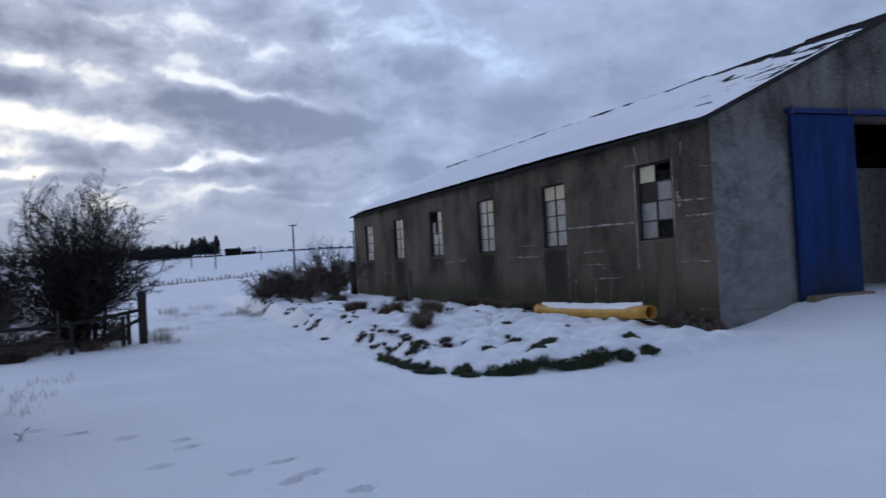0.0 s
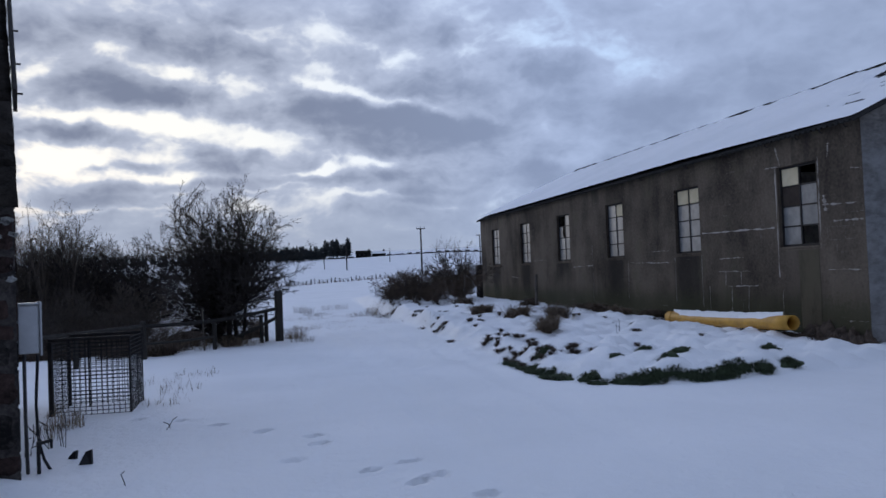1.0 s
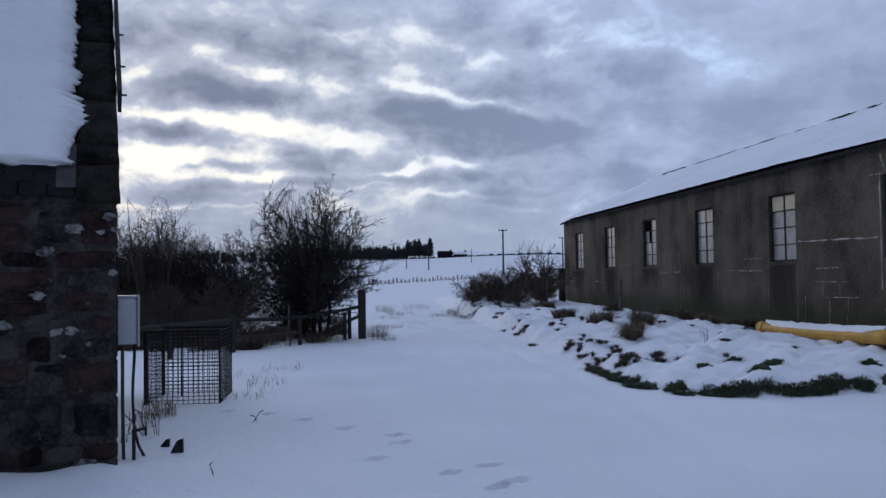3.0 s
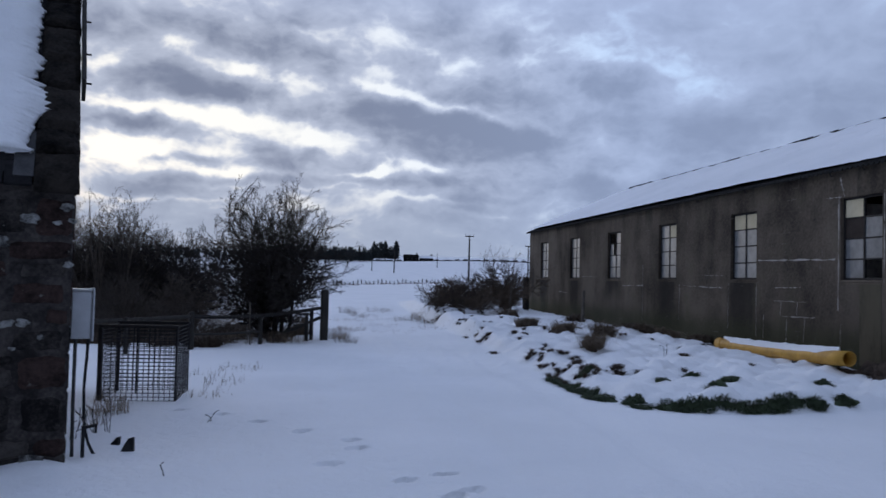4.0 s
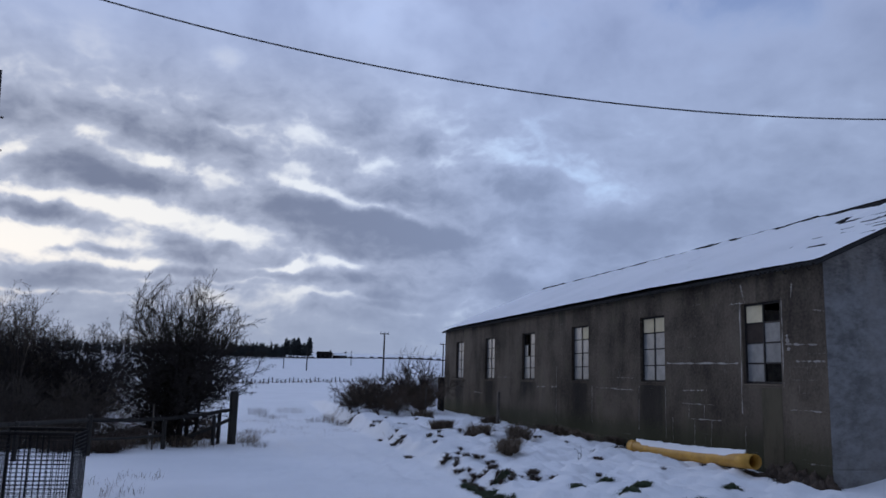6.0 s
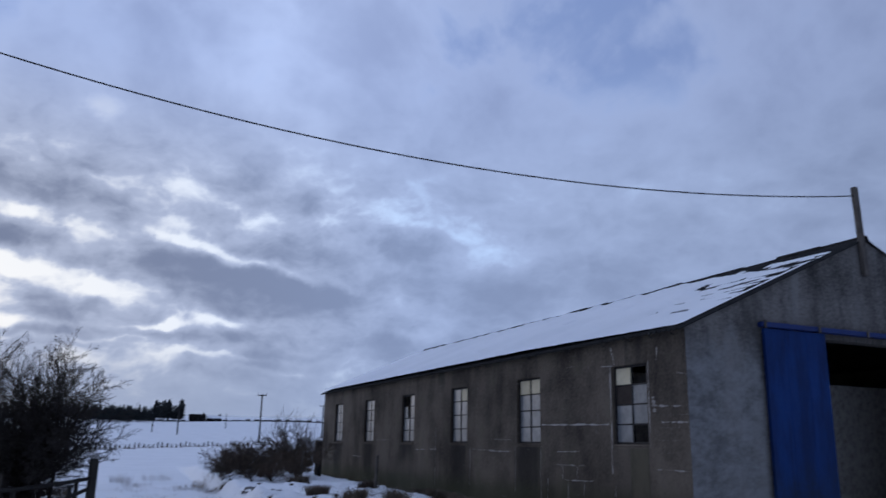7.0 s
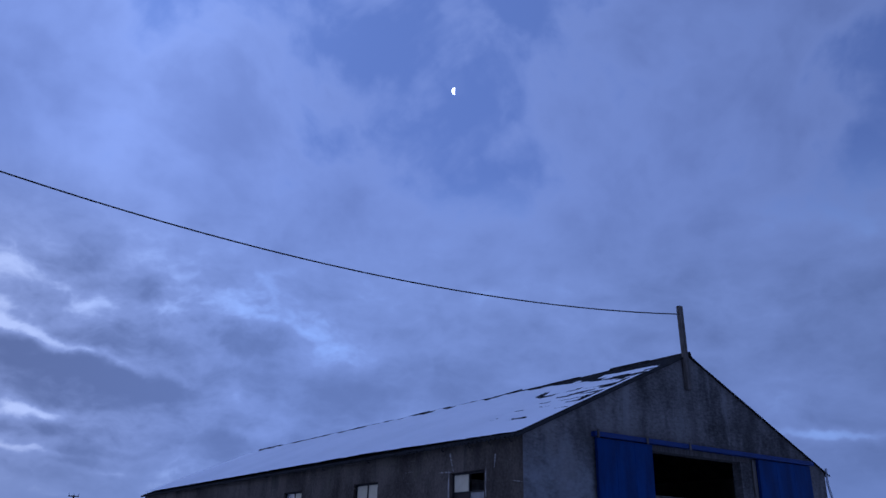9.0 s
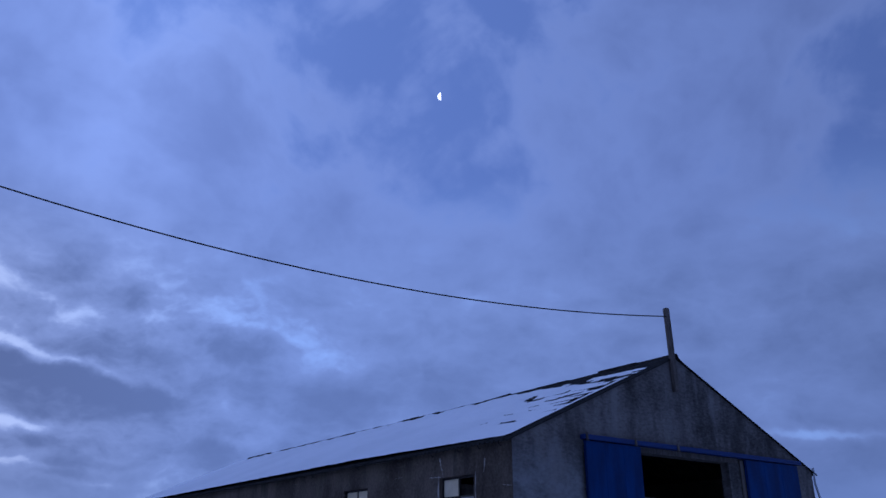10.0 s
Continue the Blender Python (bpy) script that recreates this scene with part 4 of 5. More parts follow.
SLOPE = OD / 2 / 0.7071
slates = local("roof", roof_slab(-OL, -0.30, 0.12, SLOPE, 0.0, 0.04), SLATE, label="dark slate roof")
local("roof", roof_slab(-OL, -0.30, -0.08, SLOPE, 0.0, 0.04, back=True), SLATE)
rng = random.Random(21)
for row in range(3):
    for i in range(7):
        x1 = -0.33 - i * 0.21 + (0.1 if row % 2 else 0)
        local("slate", roof_slab(x1 - 0.2, min(x1, -0.325), -0.07 + row * 0.15 + rng.uniform(-0.012, 0.012), 0.16 + row * 0.15, 0.043 + 0.004 * (row % 2), 0.056 + 0.004 * (row % 2) + rng.uniform(0, 0.012)), SLATE, slates)
local("roof_snow", roof_slab(-OL, -0.36, 0.29, SLOPE, 0.066, 0.16, 0.06, 4, False, 120, 260), SNOW, label="snow lying on the slates", smooth=True)
# coping stones on the skew: rough, mossy, unevenly laid
def coping_stone(a, b, seed):
    bm = bmesh.new()
    n, m = 7, 8
    x0, x1 = -0.318, 0.016
    grid = []
    for i in range(n + 1):
        row = []
        for k in range(m + 1):
            u, v = i / n, k / m
            q = Vector((x0 + (x1 - x0) * u, a + (b - a) * v, seed))
            h = 0.115 + 0.030 * noise.noise(q * 5.0) + 0.016 * noise.noise(q * 16.0)
            h -= 0.05 * max(abs(2 * u - 1), abs(2 * v - 1)) ** 8
            wob = 0.014 * noise.noise(Vector((q.y * 6, seed, 2.0)))
            s = q.y + (0.012 * noise.noise(Vector((q.x * 9, seed, 7.0))) if k in (0, m) else 0)
            row.append(bm.verts.new((q.x + wob * u, (s - h) * 0.7071, OE + (s + h) * 0.7071)))
        grid.append(row)
    for i in range(n):
        for k in range(m):
            bm.faces.new((grid[i][k], grid[i + 1][k], grid[i + 1][k + 1], grid[i][k + 1]))
    ring = [grid[i][0] for i in range(n + 1)] + [grid[n][k] for k in range(1, m + 1)] + [grid[i][m] for i in range(n - 1, -1, -1)] + [grid[0][k] for k in range(m - 1, 0, -1)]
    low = []
    for v in ring:
        s = (v.co.y + v.co.z - OE) * 0.7071
        low.append(bm.verts.new((v.co.x, s * 0.7071, OE + s * 0.7071)))
    for i in range(len(ring)):
        j = (i + 1) % len(ring)
        bm.faces.new((ring[i], low[i], low[j], ring[j]))
    bm.faces.new(low)
    bmesh.ops.recalc_face_normals(bm, faces=bm.faces)
    return bm


cuts = [-0.10, 0.34, 0.66, 1.34, 1.78, 2.44, 2.98, 3.52]
for k in range(7):
    local("coping", coping_stone(cuts[k] + 0.006, cuts[k + 1] - 0.006, 3.7 * k), COPING)
local("flashing", roof_slab(-0.47, -0.322, 0.02, 0.62, 0.062, 0.072), LEAD, label="dull grey lead flashing against the coping")
barge = local("bargeboard", roof_slab(0.03, 0.065, 1.42, SLOPE, -0.10, 0.15), DARK_TIMBER, label="dark timber bargeboard")
for s in (1.52, 2.05, 2.7):
    v, fcs = tubes([((0.05, s * 0.7071, OE + s * 0.7071 + 0.03), (0.115, s * 0.7071, OE + s * 0.7071 + 0.03), 0.010, 0.010)], 6)
    local("bolt", (v, fcs), STEEL, barge)


def rubble(x0, x1, y0, z0, z1, deep):
    """Rough rubble on the front face: uneven courses of split stones with rounded arrises, larger quoins at the corner."""
    rng = random.Random(8)
    n, m = 6, 5
    z, row = z0, 0
    while z < z1 - 0.05:
        h = min(rng.choice((0.16, 0.22, 0.30, 0.38)), z1 - z)
        if z1 - z - h < 0.08:
            h = z1 - z
        x, first = x1, True
        while x > x0:
            w = rng.uniform(0.34, 0.56) if first and row % 2 else rng.uniform(0.16, 0.62)
            pieces = [(z, z + h)]
            if h > 0.2 and not first and rng.random() < 0.45:
                c = z + h * rng.uniform(0.3, 0.7)
                pieces = [(z, c), (c, z + h)]
            for a, b in pieces:
                bm = bmesh.new()
                proud, seed = rng.uniform(-0.008, 0.016), rng.uniform(0, 90)
                tilt, lean = rng.uniform(-0.05, 0.05), rng.uniform(-0.06, 0.06)
                front, back = [], []
                for i in range(n + 1):
                    for k in range(m + 1):
                        u, v = 2 * i / n - 1, 2 * k / m - 1
                        e = max(abs(u), abs(v))
                        if e == 1:
                            shrink = 1 - 0.10 * min(abs(u), abs(v)) ** 5
                            u, v = u * shrink, v * shrink
                        q = Vector((u * w, v * (b - a), seed))
                        gx = x - w / 2 + u * (w / 2 - 0.007) + v * lean * w * 0.3 + 0.022 * noise.noise(q * 6.0) * e
                        gzz = (a + b) / 2 + v * ((b - a) / 2 - 0.006) + u * tilt * w * 0.4 + 0.020 * noise.noise(q * 6.0 + Vector((9, 0, 0))) * e
                        if first and i == n:
                            gx = x1 + 0.005 * noise.noise(q * 8.0)
                        gy = y0 - proud - 0.012 * noise.noise(q * 4.0) - 0.008 * noise.noise(q * 13.0) + 0.034 * e ** 6
                        front.append(bm.verts.new((gx, gy, gzz)))
                        back.append(bm.verts.new((gx, y0 + deep, gzz)) if e == 1 else None)
                g = m + 1
                for i in range(n):
                    for k in range(m):
                        bm.faces.new((front[i * g + k], front[(i + 1) * g + k], front[(i + 1) * g + k + 1], front[i * g + k + 1]))
                ring = [i * g for i in range(n + 1)] + [n * g + k for k in range(1, g)] + [i * g + m for i in range(n - 1, -1, -1)] + list(range(m - 1, 0, -1))
                for i in range(len(ring)):
                    p, q = ring[i], ring[(i + 1) % len(ring)]
                    bm.faces.new((front[q], front[p], back[p], back[q]))
                local("stone", bm, rng.choice((STONE, STONE, STONE_DARK) if not first else (STONE, STONE, STONE_DARK)))
            first = False
            x -= w
        z += h
        row += 1


rubble(-1.6, 0.0, 0.02, -0.35, OE + 0.02, 0.10)

# lichen rosettes on the face
for lx, lz, lr in ((-0.07, 2.13, 0.045), (-0.13, 2.0, 0.03), (-0.02, 2.02, 0.035), (-0.33, 2.02, 0.06), (-0.55, 1.83, 0.07), (-0.04, 1.66, 0.035),
                   (-0.60, 1.48, 0.05), (-0.47, 1.18, 0.05), (-0.35, 1.19, 0.05), (-0.22, 1.07, 0.03), (-0.24, 0.05, 0.11), (-0.42, 0.98, 0.025), (-0.85, 1.25, 0.06)):
    n = 14
    vs, fs = [], []
    for i in range(n):
        a = 2 * math.pi * i / n
        r = lr * rng.uniform(0.6, 1.15)
        vs.append((lx + r * 1.25 * math.cos(a), -0.012, lz + r * 0.8 * math.sin(a)))
    for i in range(n):
        vs.append((vs[i][0] * 0.9 + lx * 0.1, -0.019, vs[i][2] * 0.9 + lz * 0.1))
    fs = [(i, (i + 1) % n, n + (i + 1) % n, n + i) for i in range(n)] + [tuple(range(n, 2 * n)), tuple(range(n - 1, -1, -1))]
    for face_i in range(len(fs)):
        fs[face_i] = tuple(reversed(fs[face_i]))
    local("lichen", (vs, [tuple(reversed(q)) for q in fs]), LICHEN)

# meter box on the gable, with conduit and a loose hose
meter = thing("meter_box", "white plastic meter box fixed to the stone gable", "meter box", m=OUT)
part("body", boxed(0.0, 0.165, 0.28, 0.72, 1.03, 1.44, 0.012), PLASTIC, meter)
part("lid", boxed(0.167, 0.185, 0.26, 0.74, 1.01, 1.465, 0.006), PLASTIC, meter, "white hinged lid")
part("top_flange", boxed(-0.01, 0.165, 0.265, 0.735, 1.443, 1.456), PLASTIC, meter)
part("conduit", tubes(chain([(0.05, 0.45, 1.03), (0.05, 0.45, 0.5), (0.06, 0.45, -0.1)], 0.015), 8), LEAD, meter)
hose = part("hose", hose_mesh([(0.16, 0.62, 1.0), (0.155, 0.62, 0.85), (0.145, 0.61, 0.7), (0.14, 0.61, 0.55), (0.145, 0.61, 0.4), (0.15, 0.61, 0.28), (0.165, 0.6, 0.18), (0.19, 0.58, 0.08), (0.23, 0.55, 0.0), (0.27, 0.52, -0.05)], 0.014), BLACK)
hose.matrix_world = OUT
tagged(hose, "black rubber hose hanging below the meter box", "hose")
tap = part("standpipe", tubes([((0.14, 0.4, -0.1), (0.14, 0.4, 0.27), 0.018, 0.018), ((0.14, 0.4, 0.25), (0.24, 0.4, 0.27), 0.016, 0.014), ((0.24, 0.4, 0.28), (0.24, 0.4, 0.2), 0.014, 0.012), ((0.14, 0.34, 0.3), (0.14, 0.46, 0.3), 0.008, 0.008)], 6), BLACK)
tap.matrix_world = OUT
tagged(tap, "small black standpipe tap by the wall", "tap")


# ---------------------------------------------------------------- wire cage
def wire_panel(width, height, dx, dz, below=0.06):
    """Welded mesh in the local xz plane."""
    seg = []
    n = round(width / dx)
    for i in range(n + 1):
        x = width * i / n
        seg.append(((x, 0.004, -below), (x, 0.004, height), 0.0046, 0.0046))
    n = round(height / dz)
    for k in range(n + 1):
        z = height * k / n
        seg.append(((0, -0.004, z), (width, -0.004, z), 0.0044, 0.0044))
    return tubes(seg, 4)


cage = thing("wire_cage", "square rusty wire-mesh cage standing in the snow", "cage", m=pose(-2.60, 10.62, gz(-2.1, 10.9), 0, 0, -2))
CW, CD, CH = 0.93, 0.85, 0.93
panel = part("mesh_panel", wire_panel(CW, CH, 0.066, 0.050), STEEL, cage, "welded wire mesh")
for m in (pose(CW, 0, 0, 0, 0, 91), pose(0, CD, 0), pose(0, 0, 0, 0, 0, 90)):
    ob = new("mesh_panel", panel.data)
    ob.parent, ob.matrix_basis = cage, m
part("top_bar", boxed(-0.02, CW + 0.02, -0.02, 0.02, CH - 0.01, CH + 0.03, 0.006), STEEL, cage)
part("top_bar", boxed(-0.02, CW, CD - 0.02, CD + 0.02, CH - 0.01, CH + 0.03, 0.006), STEEL, cage)
part("corner_post", boxed(-0.025, 0.025, -0.025, 0.025, -0.15, CH - 0.012, 0.006), STEEL, cage)
part("corner_post", boxed(CW - 0.012, CW + 0.012, -0.015, 0.015, -0.15, CH - 0.012, 0.004), STEEL, cage)
part("corner_post", boxed(-0.012, 0.012, CD - 0.015, CD + 0.015, -0.15, CH - 0.012, 0.004), STEEL, cage)
part("brace", boxed(0.44, 0.46, -0.012, -0.006, 0.1, CH - 0.012), STEEL, cage)


# ---------------------------------------------------------------- fence
def post_bm(r, h, m=None):
    bm = bmesh.new()
    bmesh.ops.create_cone(bm, cap_ends=True, segments=8, radius1=r, radius2=r * 0.92, depth=h)
    bmesh.ops.translate(bm, verts=bm.verts, vec=(0, 0, h / 2))
    bmesh.ops.bevel(bm, geom=[e for e in bm.edges if all(v.co.z > h * 0.98 for v in e.verts)], offset=r * 0.25, segments=1, affect="EDGES")
    return bm


fence = thing("fence", "weathered post-and-rail fence with a heavy gate post", "fence")
POSTS = [(-4.75, 15.7, 0.055, 0.78), (-3.6, 16.6, 0.05, 0.72), (-2.50, 17.6, 0.065, 0.80), (-1.15, 19.0, 0.05, 0.62), (-0.10, 20.35, 0.05, 0.72), (0.02, 20.7, 0.05, 0.75)]
for px, py, r, h in POSTS:
    ob = part("fence_post", post_bm(r, h + 0.35), DARK_TIMBER, fence)
    ob.location = (px, py, gz(px, py) - 0.35)
GPX, GPY = 0.34, 20.6
ob = part("gate_post", boxed(-0.09, 0.09, -0.09, 0.09, -0.4, 1.27, 0.02), DARK_TIMBER, fence, "thick square gate post")
ob.location, ob.rotation_euler.z = (GPX, GPY, gz(GPX, GPY)), 0.2


def rail_between(a, b, hgt, thick):
    mid = Vector(a).lerp(Vector(b), 0.5) + Vector((0, 0, -0.02))
    return tubes(chain([Vector(a), mid, Vector(b)], thick), 6)


line = [(-6.2, 14.8), *[(p[0], p[1]) for p in POSTS[:1]], *[(p[0], p[1]) for p in POSTS[2:4]], (GPX, GPY)]
tops = [0.72, 0.66, 0.70, 0.66, 0.83]
for i in range(len(line) - 1):
    a, b = line[i], line[i + 1]
    part("rail", rail_between((*a, gz(*a) + tops[i]), (*b, gz(*b) + tops[i + 1]), 0, 0.045), DARK_TIMBER, fence)
part("brace", rail_between((-1.05, 19.9, gz(-1, 19.9) + 0.05), (GPX, GPY, gz(GPX, GPY) + 0.62), 0, 0.045), DARK_TIMBER, fence)
part("rail", rail_between((-2.5, 17.6, gz(-2.5, 17.6) + 0.32), (-1.15, 19.0, gz(-1.15, 19.0) + 0.30), 0, 0.03), DARK_TIMBER, fence)
stake = part("stake", tubes([((-1.37, 18.9, gz(-1.37, 18.9) - 0.1), (-1.40, 18.9, gz(-1.37, 18.9) + 0.98), 0.022, 0.018)], 6), TIMBER)
tagged(stake, "thin pale stake beside the fence", "stake")


# ---------------------------------------------------------------- bare trees and shrubs
def grow(seed, height, width, stems, levels, twist=0.35, fork=3, up=0.25, droop=0.0, twig=0.004, hold=1.0, spread_up=1.0, splay=1.0):
    """Segments of a many-stemmed bare shrub: (thick limbs, fine twigs)."""
    rng = random.Random(seed)
    thick, fine = [], []

    def branch(p, d, length, r, level):
        steps = 4 if level < 2 else 3
        bend = twist * (1.0 if level < 2 else 0.55)
        pts = [p]
        for _ in range(steps):
            d = (d + Vector((rng.gauss(0, bend), rng.gauss(0, bend), rng.gauss(0, bend * 0.7) + up * 0.3 - droop * level * 0.1)) * 0.5).normalized()
            p = p + d * (length / steps)
            pts.append(p)
        r1 = r * 0.6
        (thick if level < 2 else fine).extend(chain(pts, r, r1))
        if level >= levels:
            return
        for k in range(fork + (1 if rng.random() < 0.5 else 0)):
            at = rng.randint(1, steps)
            side = Vector((rng.gauss(0, 1), rng.gauss(0, 1), rng.gauss(0.25 * spread_up, 0.6))).normalized()
            nd = (d * rng.uniform(0.7, 1.2) * hold + side * rng.uniform(0.35, 0.85)).normalized()
            branch(pts[at], nd, length * rng.uniform(0.52, 0.80), max(r1 * rng.uniform(0.45, 0.75), twig), level + 1)

    for st in range(stems):
        a = 2 * math.pi * (st + rng.random()) / stems
        lean = rng.uniform(0.05, 1.0) * width / height * splay
        d = Vector((math.cos(a) * lean, math.sin(a) * lean, 1)).normalized()
        branch(Vector((math.cos(a) * 0.12, math.sin(a) * 0.12, -0.15)), d, height * rng.uniform(0.34, 0.48) * (1 - 0.2 * lean * 0.5), 0.045 * height / 4, 0)
    both = thick + fine
    top = sorted(q[1].z for q in both)[int(len(both) * 0.985)]
    wide = sorted(math.hypot(q[1].x, q[1].y) for q in both)[int(len(both) * 0.88)]
    kx, kz = width / 2 / wide, height / top

    def fit(v):
        """Scale to size and pull stray twigs in towards a rounded crown."""
        x, y, z = v.x * kx, v.y * kx, v.z * kz
        mid = height * 0.52
        q = math.sqrt((x * x + y * y) / (width / 2) ** 2 + max(0.0, z - mid) ** 2 / (height * 0.46) ** 2)
        if q > 0.85:
            k = (0.85 + (q - 0.85) * 0.6) / q
            x, y = x * k, y * k
            z = mid + (z - mid) * k if z > mid else z
        return Vector((x, y, z))

    return [[(fit(a), fit(b), r0, r1) for a, b, r0, r1 in rows] for rows in (thick, fine)]


def bare_tree(name, label, category, seed, height, width, stems, levels, mat, spot, group="", **k):
    thick, fine = grow(seed, height, width, stems, levels, **k)
    return tree_of(name, label, category, thick, fine, mat, spot, group)


def tree_of(name, label, category, thick, fine, mat, spot, group):
    t = thing(name, label, category, group)
    t.location = (*spot, gz(*spot))
    part("trunk", tubes(thick, 5), mat, t)
    part("crown", tubes(fine, 3), mat, t, "dense leafless twigs")
    return t


def limb_tree(name, label, category, seed, height, width, limbs, mat, spot, group="", fork=0.16, stems=3, rise=0.35, shoots=13, twigs=7, low=-0.1, skew=(0.0, 0.0), reach=1.0, twig=0.0034):
    """A bare tree: a short clump of stems, long limbs that sweep out and up to an uneven crown, side shoots and straight fine twigs on them."""
    rs = np.random.RandomState(seed)
    mid = Vector((skew[0] * width, skew[1] * width, height * 0.50))
    thick, fine = [], []
    foot = []
    for k in range(stems):
        a = 6.283 * (k + rs.rand()) / stems
        top = Vector((math.cos(a) * 0.10 * width * rs.rand(), math.sin(a) * 0.10 * width * rs.rand(), fork * height * rs.uniform(0.8, 1.25)))
        base = Vector((math.cos(a) * 0.06, math.sin(a) * 0.06, -0.25))
        bend = base.lerp(top, 0.5) + Vector((rs.normal() * 0.04, rs.normal() * 0.04, 0))
        thick.extend(chain([base, bend, top], 0.052 * height / 4, 0.040 * height / 4))
        foot.append(top)

    def sweep(p, q, lift, kink, n):
        """Points along a curve from p to q that starts steeply and is slightly crooked."""
        c = p.lerp(q, 0.45) + Vector((0, 0, lift))
        out = []
        for i in range(n + 1):
            t = i / n
            v = p * (1 - t) ** 2 + c * 2 * t * (1 - t) + q * t * t
            out.append(v + Vector(rs.normal(size=3)) * kink * (0 < i < n))
        return out

    def aside(d, angle):
        """A direction turned from d by the angle."""
        s = d.cross(Vector(rs.normal(size=3))).normalized()
        return (d * math.cos(angle) + s * math.sin(angle)).normalized()

    for k in range(limbs):
        z = low + (1 - low) * ((k + rs.rand()) / limbs) ** 0.85
        a = k * 2.39996 + rs.normal() * 0.3
        c = math.sqrt(max(0.0, 1 - min(z, 1.0) ** 2))
        d = Vector((math.cos(a) * c, math.sin(a) * c, z))
        edge = (0.86 + 0.26 * noise.noise(d * 1.6 + Vector((seed, 0, 0))) + rs.uniform(-0.24, 0.05)) * reach
        q = mid + Vector((d.x * width / 2, d.y * width / 2, d.z * height / 2)) * edge
        q.z = max(q.z, 0.35)
        p = foot[int(rs.randint(stems))]
        L = (q - p).length
        pts = sweep(p, q, rise * L * rs.uniform(-0.1, 0.5), 0.022 * L, 9)
        r = 0.0085 * L ** 0.7 * height / 4 + 0.004
        thick.extend(chain(pts, r, 0.005))
        for j in range(shoots):
            t = 0.22 + 0.78 * (j + rs.rand()) / shoots
            i = min(8, int(t * 9))
            b = pts[i].lerp(pts[i + 1], t * 9 - i)
            dd = aside((pts[i + 1] - pts[i]).normalized(), rs.uniform(0.45, 0.95))
            dd = (dd + Vector((0, 0, 0.25 * rise))).normalized()
            sl = L * rs.uniform(0.16, 0.36) * (1.1 - 0.45 * t)
            tip = b + dd * sl
            sp = sweep(b, tip, 0.06 * sl * rs.normal(), 0.02 * sl, 4)
            fine.extend(chain(sp, 0.0062, 0.0036))
            for w in range(twigs):
                u = 0.15 + 0.85 * (w + rs.rand()) / twigs
                i2 = min(3, int(u * 4))
                tb = sp[i2].lerp(sp[i2 + 1], u * 4 - i2)
                td = aside((sp[i2 + 1] - sp[i2]).normalized(), rs.uniform(0.35, 0.9))
                tl = sl * rs.uniform(0.22, 0.55) * (1.15 - 0.5 * u)
                m = tb + td * tl * 0.5
                e = m + aside(td, rs.uniform(0.0, 0.3)) * tl * 0.5
                fine.extend([(tb, m, twig * 1.1, twig), (m, e, twig, twig * 0.7)])
                for _ in range(2):
                    fine.append((m, m + aside(td, rs.uniform(0.4, 0.8)) * tl * rs.uniform(0.2, 0.45), twig * 0.9, twig * 0.6))
    return tree_of(name, label, category, thick, fine, mat, spot, group)


limb_tree("hawthorn_tree", "dense leafless hawthorn tree beside the fence", "tree", 5, 4.15, 3.9, 104, BARK, (-0.80, 20.6), fork=0.20, stems=5, rise=-0.05, shoots=17, twigs=9, low=-0.60, skew=(-0.05, 0.0), twig=0.0032)
limb_tree("thorn_bush", "dense dark leafless thorn bush under the hawthorn", "bush", 6, 2.4, 2.8, 50, BARK, (-1.15, 20.85), fork=0.05, stems=6, rise=0.1, shoots=14, twigs=8, low=-0.7, twig=0.0045)

SHRUBS = "leafless shrubs beyond the fence"
first = limb_tree("leafless_tree", "tall brown leafless tree in the scrub", "tree", 11, 4.7, 4.3, 78, BARK_MID, (-6.4, 28.5), SHRUBS, fork=0.08, stems=6, rise=0.30, shoots=16, twigs=9, low=-0.35, twig=0.0040)
second = limb_tree("leafless_tree", "spreading dark leafless tree in the scrub", "tree", 12, 4.1, 4.6, 44, BARK, (-4.6, 29.5), SHRUBS, fork=0.14, stems=3, rise=0.35, shoots=13, twigs=7, low=-0.2, twig=0.0045)
for base, x, y, turn, size in ((first, -8.0, 28.0, 70, 0.97), (first, -7.2, 31.0, 200, 1.06), (first, -9.6, 30.0, 130, 0.95),
                               (second, -8.6, 26.0, 250, 0.70), (first, -5.4, 31.5, 20, 0.78), (first, -11.0, 28.0, 320, 1.0), (second, -3.9, 27.2, 100, 0.95), (second, -5.9, 27.0, 200, 0.95)):
    c = copy_thing(base, pose(x, y, gz(x, y), 0, 0, turn))
    c.scale = (size, size, size)
for az, dist, h, k in ((-15.2, 25.5, 5.0, 3), (-13.9, 26.0, 5.4, 4), (-12.4, 26.5, 4.9, 5)):
    bare_tree("sapling", "pale slender leafless sapling above the scrub", "sapling", 40 + k, h, 0.9, 1, 3, BARK_FAR, polar(az, dist), fork=3, twist=0.16, up=0.9)
bush = bare_tree("scrub_bush", "tangled brown leafless scrub beyond the fence", "bush", 15, 1.9, 3.4, 14, 4, BARK_MID, (-3.2, 23.5), "scrub along the fence", fork=4, twist=0.55, up=0.0)
for x, y, turn, size in ((-5.4, 23.0, 60, 1.1), (-9.0, 24.6, 90, 1.2), (-5.6, 20.8, 180, 0.75), (-7.4, 20.6, 270, 0.85), (-3.6, 20.9, 10, 0.55), (-4.2, 25.2, 200, 0.8), (-6.6, 24.0, 20, 1.0)):
    c = copy_thing(bush, pose(x, y, gz(x, y), 0, 0, turn))
    c.scale = (size, size, size)

